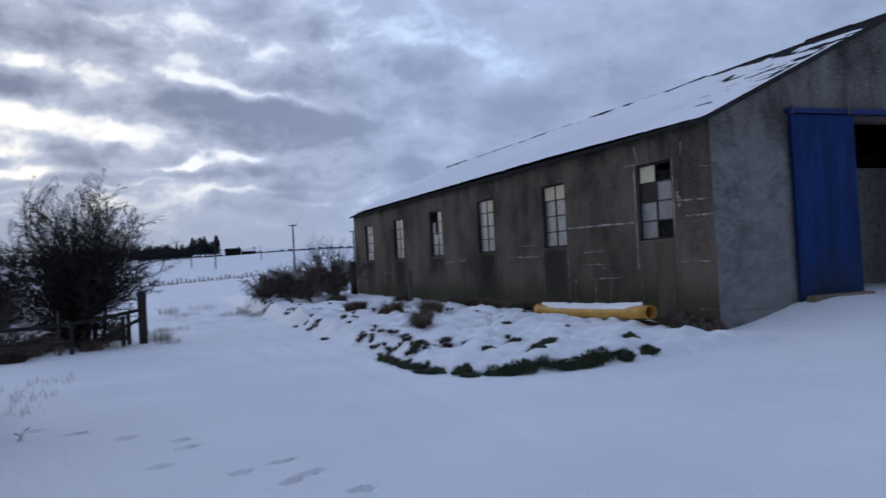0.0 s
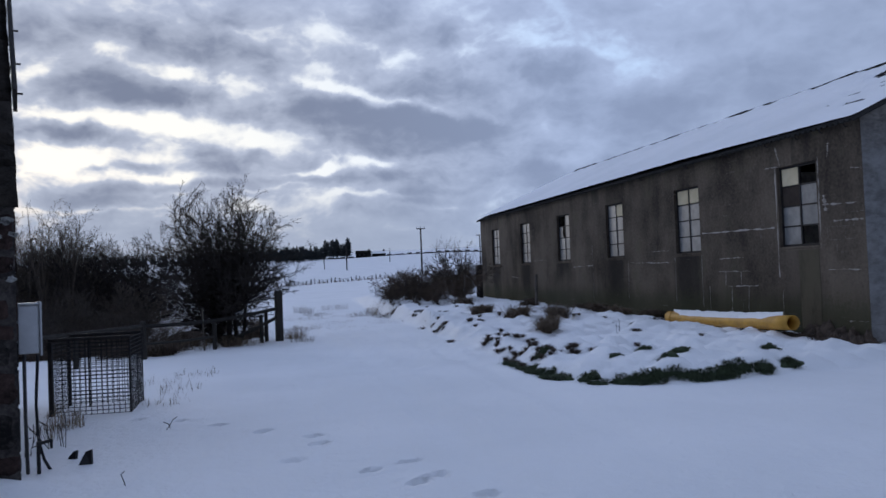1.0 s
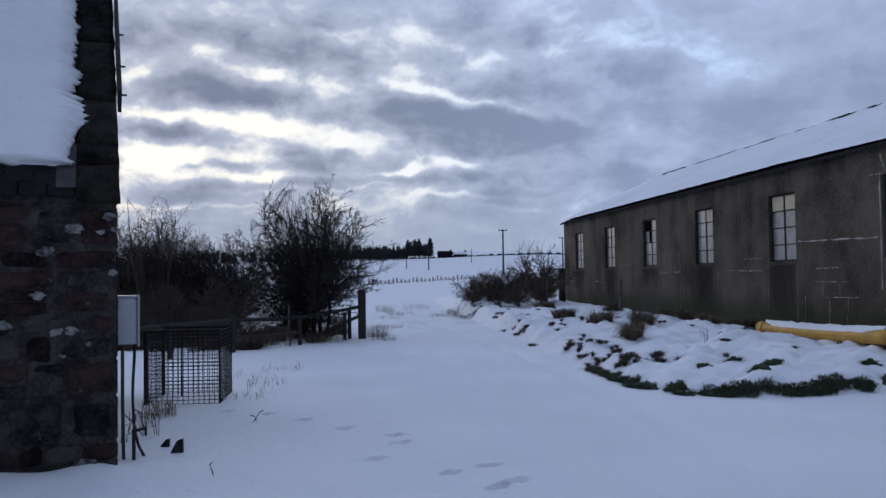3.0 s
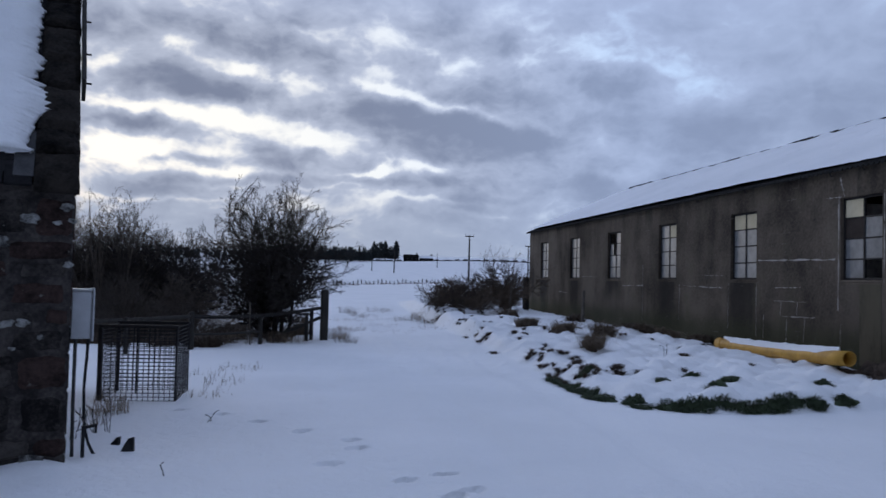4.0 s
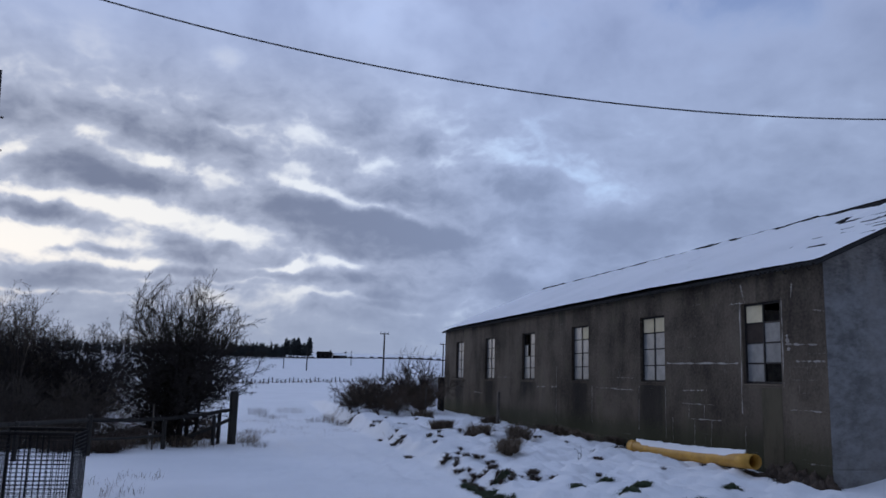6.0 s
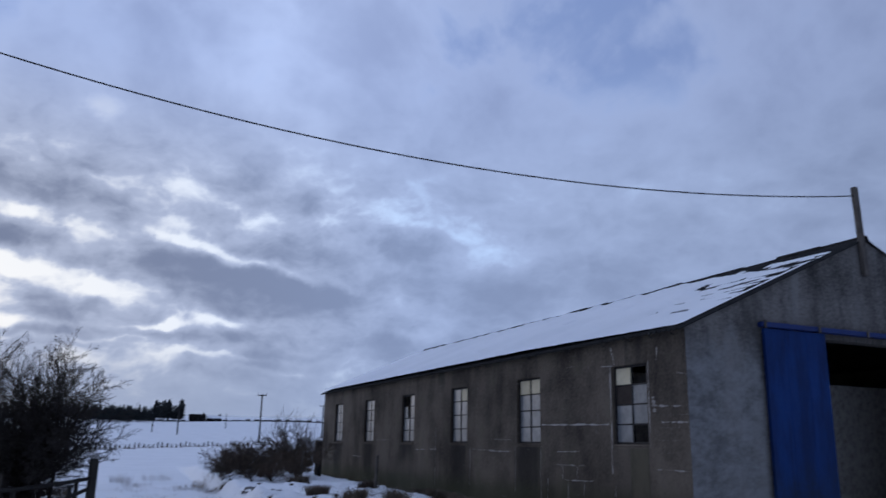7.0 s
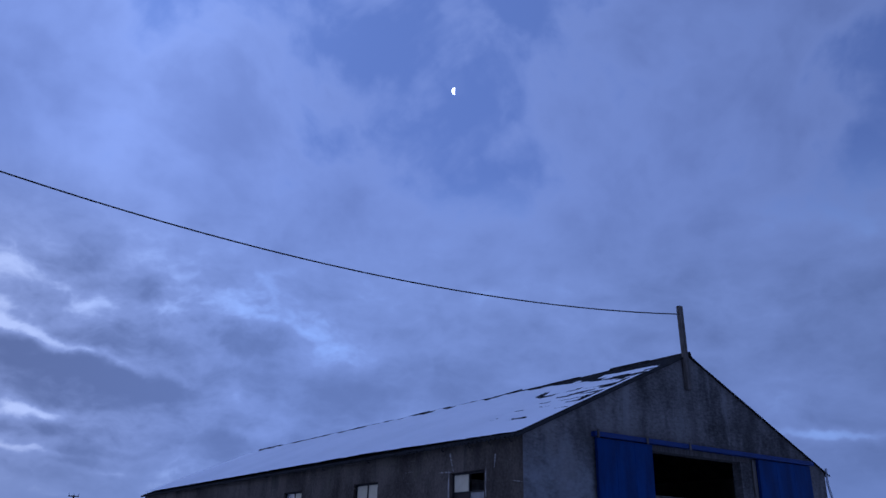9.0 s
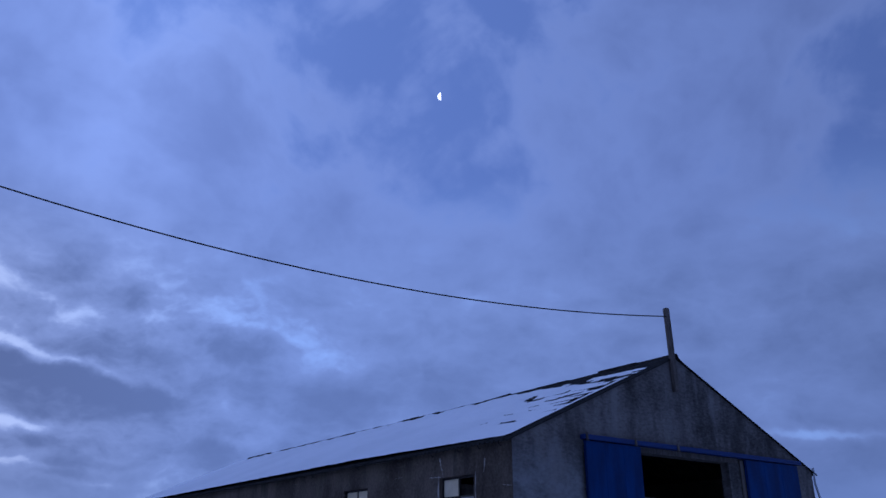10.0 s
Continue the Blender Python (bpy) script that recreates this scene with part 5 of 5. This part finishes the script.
for x, y, h, r in ((8.3, 23.6, 0.95, 0.05), (7.1, 28.0, 1.0, 0.02)):
    ob = part("stake", tubes([((x, y, gz(x, y) - 0.15), (x + 0.03, y, gz(x, y) + h), r, r * 0.9)], 7), TIMBER)
    tagged(ob, "weathered wooden stake standing on the snowy bank", "stake")

# overgrown hedge by the far end of the barn
HEDGE = "brambles by the far end of the barn"
hedge = limb_tree("bramble_bush", "brown tangled bramble bush on the bank", "bush", 31, 1.45, 2.8, 46, BRACKEN, (6.3, 30.5), HEDGE, fork=0.04, stems=9, rise=0.25, shoots=11, twigs=6, low=-0.2, twig=0.0042)
for x, y, turn, size in ((5.4, 28.6, 40, 0.75), (7.7, 31.2, 120, 1.2), (7.2, 29.0, 260, 0.9), (5.2, 31.5, 320, 0.8), (6.1, 33.5, 150, 0.9), (4.7, 29.9, 10, 0.5), (6.0, 27.8, 190, 0.6)):
    c = copy_thing(hedge, pose(x, y, gz(x, y), 0, 0, turn))
    c.scale = (size, size, size)
bare_tree("sapling", "thin leafless sapling rising from the brambles", "sapling", 33, 2.6, 2.6, 7, 3, BRACKEN, (7.9, 31.6), fork=3, twist=0.4, up=0.2)
ob = part("wooden_post", post_bm(0.15, 1.75), DARK_TIMBER)
ob.location = (8.95, 32.6, gz(8.95, 32.6) - 0.35)
tagged(ob, "thick dark wooden post by the barn", "post")


# ---------------------------------------------------------------- turf, tufts and weeds
def mound(cx, cy, rx, ry, h, seed, turn=0.0, n=22, rings=5):
    """A low ragged sod on the ground, as (verts, faces)."""
    rng = np.random.default_rng(seed)
    i = np.arange(n)
    rad = 1 + 0.22 * np.sin(3 * 2 * np.pi * i / n + seed) + rng.uniform(-0.25, 0.25, n)
    a = 2 * np.pi * i / n
    q = (np.arange(1, rings + 1) / rings)[:, None]
    u, v = rx * rad * q * np.cos(a), ry * rad * q * np.sin(a)
    x, y = cx + u * math.cos(turn) - v * math.sin(turn), cy + u * math.sin(turn) + v * math.cos(turn)
    hh = h * (1 - q * q) * rng.uniform(0.5, 1.4, (rings, n))
    hh[-1] = -0.04
    z = ground_height(x, y) + hh
    verts = [(cx, cy, gz(cx, cy) + h)] + np.stack([x, y, z], -1).reshape(-1, 3).tolist()
    faces = [(0, 1 + k, 1 + (k + 1) % n) for k in range(n)]
    for k in range(rings - 1):
        for j in range(n):
            p, r = 1 + k * n + j, 1 + k * n + (j + 1) % n
            faces.append((p, p + n, r + n, r))
    return verts, faces


def blades(rng, spots, length, width, lean, per, least=0.0):
    """Thin bent grass blades round each spot."""
    g = np.random.default_rng(rng.randint(0, 10 ** 6))
    c = np.repeat(np.array(spots, float), per, 0)
    n = len(c)
    a, q = g.uniform(0, 2 * np.pi, n), c[:, 2] * np.sqrt(g.random(n))
    bx, by = c[:, 0] + q * np.cos(a), c[:, 1] + q * np.sin(a)
    bz = ground_height(bx, by) - 0.02
    L = length * g.uniform(0.45, 1.2, n)
    w = g.uniform(0, 2 * np.pi, n)
    ox, oy, t = np.cos(w), np.sin(w), g.uniform(least, lean, n)
    sx, sy = -oy * width, ox * width
    pts = [(bx - sx, by - sy, bz), (bx + sx, by + sy, bz),
           (bx + ox * t * L * 0.35 + sx * 0.8, by + oy * t * L * 0.35 + sy * 0.8, bz + L * 0.62), (bx + ox * t * L * 0.35 - sx * 0.8, by + oy * t * L * 0.35 - sy * 0.8, bz + L * 0.62),
           (bx + ox * t * L, by + oy * t * L, bz + L * (1 - 0.45 * t))]
    verts = np.stack([np.stack(p, -1) for p in pts], 1).reshape(-1, 3).tolist()
    faces = []
    for k in range(0, 5 * n, 5):
        faces += [(k, k + 1, k + 2, k + 3), (k + 3, k + 2, k + 4)]
    return verts, faces


def joined(rows):
    verts, faces = [], []
    for v, f in rows:
        k = len(verts)
        verts += list(v)
        faces += [tuple(i + k for i in q) for q in f]
    return verts, faces


# matted grass beyond the fence
g = np.random.default_rng(77)
rough_spots = []
for i in range(420):
    x, y = g.uniform(-11.0, -0.2), g.uniform(17.6, 29.0)
    lane = np.interp(x, (-6.2, -4.75, -2.5, -1.15, 0.34), (14.8, 15.7, 17.6, 19.0, 20.6)) + 0.25
    if y < lane or hills(x, y, 2.6, 31) < -0.12:
        continue
    rough_spots.append((x, y, g.uniform(0.15, 0.4)))
rough = part("rough_grass", blades(random.Random(61), rough_spots, 0.34, 0.008, 1.5, 110, 0.3), BRACKEN)
tagged(rough, "dark matted dead grass and reeds beyond the fence", "grass", kind="stuff")

# green edge of the bank
EDGE = [(3.95, 12.7), (3.88, 12.0), (3.9, 11.3), (3.93, 10.6), (4.15, 10.05), (4.45, 9.68), (4.95, 9.50), (5.5, 9.46), (6.05, 9.52), (6.6, 9.62), (7.1, 9.78)]
rng = random.Random(3)
sods, spots = [], []
for i in range(len(EDGE) - 1):
    for k in range(3):
        if rng.random() < 0.06:
            continue
        t = (k + rng.random()) / 3
        x = EDGE[i][0] + (EDGE[i + 1][0] - EDGE[i][0]) * t + rng.uniform(-0.02, 0.10)
        y = EDGE[i][1] + (EDGE[i + 1][1] - EDGE[i][1]) * t + rng.uniform(-0.02, 0.10)
        a = math.atan2(EDGE[i + 1][1] - EDGE[i][1], EDGE[i + 1][0] - EDGE[i][0])
        sods.append(mound(x, y, rng.uniform(0.10, 0.26), rng.uniform(0.05, 0.13), rng.uniform(0.02, 0.06), i * 10 + k, a))
        spots.append((x, y, 0.13))
for i, (x, y) in enumerate(((5.14, 11.0), (5.65, 11.2), (6.43, 11.4), (7.4, 10.55), (5.95, 10.65), (5.45, 10.1), (4.35, 12.2))):
    sods.append(mound(x, y, rng.uniform(0.10, 0.20), rng.uniform(0.06, 0.12), 0.06, 200 + i, rng.uniform(0, 3)))
    spots.append((x, y, 0.12))
turf = part("turf", joined(sods), GRASS, smooth=True)
tagged(turf, "dark green turf showing through the snow at the bank edge", "turf", kind="stuff")
grass = part("grass", blades(rng, spots, 0.095, 0.005, 1.8, 330, 0.4), GRASS)
tagged(grass, "short green winter grass along the bank edge", "grass", kind="stuff")

# dark sods poking through along the bank, in loose clusters
sods, spots = [], []
centres = []
for i in range(46):
    y = 12.0 + 18 * rng.random() ** 1.3
    centres.append((float(np.interp(y, BANK_Y, BANK_X)) + abs(rng.gauss(0, 0.6)) * (1 + 0.02 * y), y))
for i in range(14):
    centres.append((rng.uniform(4.8, 9.6), rng.uniform(10.6, 30.0)))
for i in range(46):      # bare earth under the wall
    centres.append((10.02 - rng.random() * 0.3, 11.8 + 24 * rng.random() ** 1.6))
for i in range(16):
    centres.append((10.05 - rng.random() * 0.35, 11.75 + 1.4 * rng.random()))
for i in range(34):      # dug earth and rubble at the corner
    y = 11.55 + 1.5 * rng.random()
    x = 10.10 - rng.random() ** 1.5 * 0.50
    sods.append(mound(x, y, rng.uniform(0.10, 0.24), rng.uniform(0.08, 0.18), rng.uniform(0.10, 0.26) * (1.15 - (10.1 - x) * 1.6), 900 + i, rng.uniform(0, 3), 12, 3))
    spots.append((x, y, 0.16))
for i, (cx, cy) in enumerate(centres):
    for k in range(rng.randint(1, 3)):
        size = 0.020 + 0.04 * rng.random() ** 2 + (0.05 if i >= 60 else 0)
        x, y = cx + rng.gauss(0, 0.14), cy + rng.gauss(0, 0.14)
        x = min(x, 10.1)
        if i >= 46:
            sods.append(mound(x, y, size * rng.uniform(0.7, 1.3), size * 0.8, size * rng.uniform(0.3, 0.7), 400 + i * 5 + k, rng.uniform(0, 3), 12, 3))
        spots.append((x, y, size * 1.1))
earth = part("earth_clods", joined(sods), BRACKEN, smooth=True)
tagged(earth, "dark sods and earth poking through the snow", "earth", kind="stuff")
weeds = part("dead_grass", blades(rng, spots, 0.12, 0.005, 1.7, 70, 0.5), BRACKEN)
tagged(weeds, "short dead grass poking through the snow", "grass", kind="stuff")

TUFTS = "brown grass tufts on the bank"
for i, (x, y, r, h) in enumerate(((6.5, 26.0, 0.42, 0.45), (6.0, 21.7, 0.38, 0.40), (8.4, 24.6, 0.40, 0.35), (7.25, 19.0, 0.32, 0.55), (5.65, 15.4, 0.26, 0.42),
                                  (9.15, 20.8, 0.34, 0.40), (8.9, 18.9, 0.36, 0.30), (9.85, 19.1, 0.34, 0.36), (6.4, 19.7, 0.40, 0.40), (9.5, 22.6, 0.32, 0.35))):
    r, h = r * 0.95, h * 0.85
    t = tagged(new("grass_tuft"), "brown dead grass tuft standing in snow", "grass tuft", TUFTS)
    part("clump", mound(x, y, r * 0.9, r * 0.7, h * 0.42, 700 + i), BRACKEN, t, smooth=True)
    part("grass", blades(random.Random(i), [(x, y, r * 0.8)], h * 1.1, 0.007, 1.7, 620, 0.5), TUFT, t)

STALKS = "pale dead grass stalks in the snow"
for i, (x, y, r, h, n) in enumerate(((-1.25, 12.1, 0.35, 0.22, 40), (-1.28, 11.0, 0.3, 0.20, 30), (-1.15, 13.9, 0.4, 0.2, 36), (-1.77, 13.2, 0.4, 0.2, 26), (0.75, 21.1, 0.30, 0.42, 200),
                                     (1.64, 36.0, 0.45, 0.5, 130), (-2.15, 8.9, 0.12, 0.32, 24), (-2.25, 9.7, 0.22, 0.30, 110), (-0.6, 19.6, 0.6, 0.34, 170), (-1.9, 19.3, 0.7, 0.36, 170), (4.6, 33.0, 0.6, 0.45, 130), (3.2, 38.0, 0.7, 0.4, 90), (2.3, 27.0, 0.8, 0.12, 60), (2.4, 24.0, 1.0, 0.09, 90), (3.9, 25.5, 0.7, 0.12, 90), (1.4, 30.0, 0.9, 0.16, 80), (3.4, 31.0, 0.9, 0.16, 90), (4.6, 22.0, 0.4, 0.10, 60), (4.2, 28.2, 0.5, 0.34, 120), (3.7, 30.2, 0.6, 0.30, 120), (4.4, 31.6, 0.5, 0.42, 130), (1.2, 24.5, 0.5, 0.22, 90), (2.0, 33.0, 0.7, 0.26, 110), (0.9, 19.8, 0.35, 0.25, 80))):
    ob = part("dead_grass", blades(random.Random(50 + i), [(x, y, r)], h, 0.003, 1.6, n, 0.15), STRAW)
    tagged(ob, "pale dead grass stalks standing in snow", "grass", STALKS)

for i, (x, y, h) in enumerate(((-1.03, 9.05, 0.16), (-1.07, 6.66, 0.13), (-2.11, 8.45, 0.34), (-2.26, 8.7, 0.3), (-1.95, 8.55, 0.32), (7.1, 15.2, 0.3), (-2.2, 8.2, 0.2))):
    rr = random.Random(80 + i)
    t = thing("dead_weed", "dark dead weed stem poking through snow", "weed", "dead weed stems in the snow")
    for _ in range(1 if h < 0.15 else 2 if h < 0.2 else 3):
        bx, by = x + rr.gauss(0, 0.03), y + rr.gauss(0, 0.03)
        p0 = Vector((bx, by, gz(bx, by) - 0.02))
        p1 = p0 + Vector((rr.gauss(0, 0.3), rr.gauss(0, 0.3), 1)).normalized() * h * rr.uniform(0.5, 1.0)
        p2 = p1 + Vector((rr.gauss(0, 0.8), rr.gauss(0, 0.8), 0.3)).normalized() * h * 0.3
        part("stem", hose_mesh([p0, p0.lerp(p1, 0.5) + Vector((0.004, 0, 0)), p1, p2], 0.0045, 4), BARK, t)


# ---------------------------------------------------------------- yellow pipe and scraps
def pipe_along(a, b, r, wall):
    """A hollow pipe with open ends."""
    a, b = Vector(a), Vector(b)
    q = (b - a).to_track_quat("Z", "Y")
    n = 24
    verts, faces = [], []
    stations = 14
    for ring in (r, r - wall):
        for k in range(stations + 1):
            c = a.lerp(b, k / stations) + Vector((0, 0, -0.03 * math.sin(math.pi * k / stations)))
            for i in range(n):
                w = 2 * math.pi * i / n
                verts.append(c + q @ Vector((ring * math.cos(w), ring * math.sin(w), 0)))
    off = (stations + 1) * n
    for k in range(stations):
        for i in range(n):
            j = (i + 1) % n
            faces.append((k * n + i, k * n + j, (k + 1) * n + j, (k + 1) * n + i))
            faces.append((off + k * n + j, off + k * n + i, off + (k + 1) * n + i, off + (k + 1) * n + j))
    for k in (0, stations):
        for i in range(n):
            j = (i + 1) % n
            q4 = (k * n + i, off + k * n + i, off + k * n + j, k * n + j)
            faces.append(q4 if k == 0 else tuple(reversed(q4)))
    return verts, faces


PA, PB, PR = Vector((9.62, 17.6, 0.26)), Vector((9.47, 12.80, 0.385)), 0.138
pipe = thing("drain_pipe", "large yellow plastic pipe lying in snow by the barn", "pipe")
part("barrel", pipe_along(PA, PB, PR, 0.015), YELLOW, pipe, smooth=True)
d = (PB - PA).normalized()
part("collar", pipe_along(PA - d * 0.02, PA + d * 0.22, PR + 0.010, 0.009), YELLOW, pipe, smooth=True)


def snow_cap():
    verts, faces = [], []
    n, m = 60, 8
    for k in range(n + 1):
        t = 0.04 + 0.90 * k / n
        c = PA.lerp(PB, t)
        half = PR * (0.90 + 0.16 * noise.noise(Vector((t * 14, 0, 0)))) * min(1.0, 8 * k / n + 0.1, 8 * (n - k) / n + 0.1)
        for i in range(m + 1):
            u = -1 + 2 * i / m
            x = u * half
            z = math.sqrt(max(PR * PR - x * x, 0)) - 0.008
            z += 0.085 * (1 - u * u) * (0.8 + 0.4 * noise.noise(Vector((t * 20, u, 1))))
            verts.append((c.x + x, c.y, c.z - 0.03 * math.sin(math.pi * t) + z))
    w = m + 1
    for k in range(n):
        for i in range(m):
            a = k * w + i
            faces.append((a, a + 1, a + w + 1, a + w))
    return verts, faces


part("snow_cap", snow_cap(), SNOW, pipe, "snow lying along the top", smooth=True)

for x, y, w, h, a in ((-1.60, 7.60, 0.12, 0.125, 0.1), (-1.78, 7.88, 0.085, 0.075, -0.3)):
    bm = bmesh.new()
    pts = [(-w / 2, 0, -0.03), (w / 2, 0, -0.03), (w * 0.45, 0.03, h), (w * 0.05, 0.05, h * 0.85), (-w * 0.3, 0.02, h * 0.25)]
    f = bm.faces.new([bm.verts.new(p) for p in pts])
    ext = bmesh.ops.extrude_face_region(bm, geom=[f])
    bmesh.ops.translate(bm, verts=[v for v in ext["geom"] if isinstance(v, bmesh.types.BMVert)], vec=(0.01, 0.03, 0.0))
    bmesh.ops.recalc_face_normals(bm, faces=bm.faces)
    ob = part("plastic_scrap", bm, BLACK)
    ob.matrix_world = pose(x, y, gz(x, y), 0, 0, math.degrees(a))
    tagged(ob, "broken black plastic scrap lying in snow", "scrap", "black plastic scraps")


# ---------------------------------------------------------------- distance
def utility_pole(az, dist, h, r, arm, label):
    x, y = polar(az, dist)
    t = thing("utility_pole", label, "pole", "poles across the fields", m=pose(x, y, gz(x, y), 0, 0, -az + 12))
    part("shaft", tubes([((0, 0, -1), (0, 0, h), r, r * 0.7)], 8), DARK_TIMBER, t)
    if arm:
        bar = part("crossarm", boxed(-arm / 2, arm / 2, -0.12, 0.0, h - 0.22, h - 0.04), DARK_TIMBER, t)
        for k in (-0.45, 0, 0.45):
            part("insulator", tubes([((k * arm, -0.06, h - 0.04), (k * arm, -0.06, h + 0.35), 0.07, 0.05)], 6), PLASTIC, bar)


utility_pole(11.2, 154, 8.9, 0.20, 1.7, "tall timber electricity pole standing in the snow field")
utility_pole(15.45, 190, 7.6, 0.18, 1.6, "timber electricity pole behind the barn")
utility_pole(5.8, 190, 5.6, 0.16, 0, "slender timber pole standing in the snow field")
utility_pole(4.2, 200, 3.0, 0.14, 0, "short timber pole standing in the snow field")
utility_pole(8.9, 260, 4.5, 0.13, 0, "slender timber pole standing in the snow field")

field_fence = thing("field_fence", "line of short fence posts crossing the snow field", "fence")
far_posts = []
for i in range(44):
    q = i / 43
    x, y = polar(0.6 + 12.5 * q, 104 + 44 * q + 2 * math.sin(i * 1.3))
    hgt = 0.40 + 0.40 * (0.5 + 0.5 * math.sin(i * 5.1))
    ob = part("fence_post", tubes([((0, 0, -0.4), (0.06 * math.sin(i * 2.9), 0, hgt), 0.085, 0.07)], 5), DARK_TIMBER, field_fence)
    ob.location = (x, y, gz(x, y))
    far_posts.append(Vector((x, y, gz(x, y))))
for i in range(43):
    for h in (0.28, 0.5):
        part("wire", tubes([(far_posts[i] + Vector((0, 0, h)), far_posts[i + 1] + Vector((0, 0, h - 0.03)), 0.012, 0.012)], 3), STEEL, field_fence)
row = [(v.x + 0.5 * math.sin(k * 4.7), v.y + 0.6, 0.9) for k, v in enumerate(far_posts)]
ob = part("dead_grass", blades(random.Random(91), row, 0.30, 0.03, 1.6, 16, 0.3), STRAW)
tagged(ob, "withered grass along the far field fence", "grass", kind="stuff")


def conifer_bm(seed, h, w):
    """A conifer: trunk and tiers of drooping ragged boughs."""
    rng = random.Random(seed)
    seg, verts, faces = [((0, 0, -0.5), (0, 0, h), 0.16, 0.03)], [], []
    bare = rng.uniform(0.1, 0.3)
    for i in range(70):
        q = bare + (1 - bare) * (i / 70)
        a = rng.uniform(0, 2 * math.pi)
        L = w / 2 * (1 - q) ** 0.6 * rng.uniform(0.5, 1.2) + 0.2
        z = h * q
        p0, p1 = Vector((0, 0, z)), Vector((math.cos(a) * L, math.sin(a) * L, z + rng.uniform(-0.3, 0.35)))
        side = Vector((-math.sin(a), math.cos(a), 0)) * L * 0.4
        k = len(verts)
        verts += [p0, p0.lerp(p1, 0.6) + side - Vector((0, 0, 0.25)), p1, p0.lerp(p1, 0.6) - side - Vector((0, 0, 0.25)), p0.lerp(p1, 0.5) + Vector((0, 0, 0.35))]
        faces += [(k, k + 1, k + 4), (k + 1, k + 2, k + 4), (k + 2, k + 3, k + 4), (k + 3, k, k + 4), (k, k + 3, k + 2, k + 1)]
    return tubes(seg, 5), (verts, faces)


CON = []
for v in range(3):
    tr, cr = conifer_bm(60 + v, 10.0, 5.6)
    t = thing("conifer", "dark conifer in the wood on the hill", "tree", "conifers on the hill")
    part("trunk", tr, BARK, t)
    part("crown", cr, CONIFER, t)
    CON.append(t)
rng = random.Random(17)
spots = [(rng.uniform(4.2, 6.0), rng.uniform(370, 395), rng.uniform(0.68, 1.0)) for _ in range(26)]
spots += [(rng.uniform(0.3, 4.3), rng.uniform(345, 385), rng.uniform(0.32, 0.55)) for _ in range(80)]
spots += [(rng.uniform(-3.0, 4.1), rng.uniform(340, 390), rng.uniform(0.40, 0.70)) for _ in range(130)]
spots += [(rng.uniform(-11.5, -3.0), rng.uniform(300, 360), rng.uniform(0.35, 0.55)) for _ in range(80)]
for i, (az, dist, size) in enumerate(spots):
    x, y = polar(az, dist)
    m = pose(x, y, gz(x, y), 0, 0, rng.uniform(0, 360))
    if i < 3:
        CON[i].matrix_world = m
        CON[i].scale = (size, size, size)
    else:
        c = copy_thing(CON[i % 3], m)
        c.scale = (size, size, size)


def farm(az, dist, L, D, H, R, roofmat, label):
    x, y = polar(az, dist)
    t = thing("farm_building", label, "building", m=pose(x, y, gz(x, y), 0, 0, -az + 8))
    part("wall", boxed(-L / 2, L / 2, -D / 2, D / 2, -1.5, H), SHED, t)
    bm = bmesh.new()
    prof = [(-D / 2 - 0.3, H - 0.1), (0, R), (D / 2 + 0.3, H - 0.1)]
    f = bm.faces.new([bm.verts.new((-L / 2 - 0.3, p, z)) for p, z in prof])
    ext = bmesh.ops.extrude_face_region(bm, geom=[f])
    bmesh.ops.translate(bm, verts=[v for v in ext["geom"] if isinstance(v, bmesh.types.BMVert)], vec=(L + 0.6, 0, 0))
    bmesh.ops.recalc_face_normals(bm, faces=bm.faces)
    roof = part("roof", bm, roofmat, t)
    part("chimney", boxed(L * 0.35, L * 0.35 + 0.8, -0.3, 0.3, R - 0.6, R + 0.7), STONE_DARK, roof)
    for k in range(3):
        part("window", boxed(-L / 2 + (k + 0.5) * L / 3 - 0.4, -L / 2 + (k + 0.5) * L / 3 + 0.4, -D / 2 - 0.04, -D / 2 + 0.02, H * 0.4, H * 0.8), BLACK, t)


farm(7.0, 380, 6.5, 6, 2.0, 3.3, SHED, "dark farm shed on the snowy hill")
farm(8.1, 382, 6.0, 6, 1.4, 2.6, SNOW, "low farmhouse with snowy roof on the hill")
# field wall along the crest
bm = bmesh.new()
for i in range(60):
    a0, a1 = 3.0 + i * 0.3, 3.0 + (i + 1) * 0.3
    (xa, ya), (xb, yb) = polar(a0, 392 + 6 * math.sin(i * 0.4)), polar(a1, 392 + 6 * math.sin((i + 1) * 0.4))
    hgt = 0.55 + 0.3 * math.sin(i * 2.7)
    pts = [(xa, ya, gz(xa, ya) - 0.5), (xb, yb, gz(xb, yb) - 0.5), (xb, yb, gz(xb, yb) + hgt), (xa, ya, gz(xa, ya) + hgt)]
    lowv = [bm.verts.new(p) for p in pts] + [bm.verts.new((p[0], p[1] + 0.6, p[2])) for p in pts]
    for q in ((0, 1, 2, 3), (7, 6, 5, 4), (3, 2, 6, 7), (0, 3, 7, 4), (1, 5, 6, 2)):
        bm.faces.new([lowv[k] for k in q])
ob = part("field_wall", bm, STONE_DARK)
tagged(ob, "dark drystone wall along the snowy crest", "wall", kind="structure")
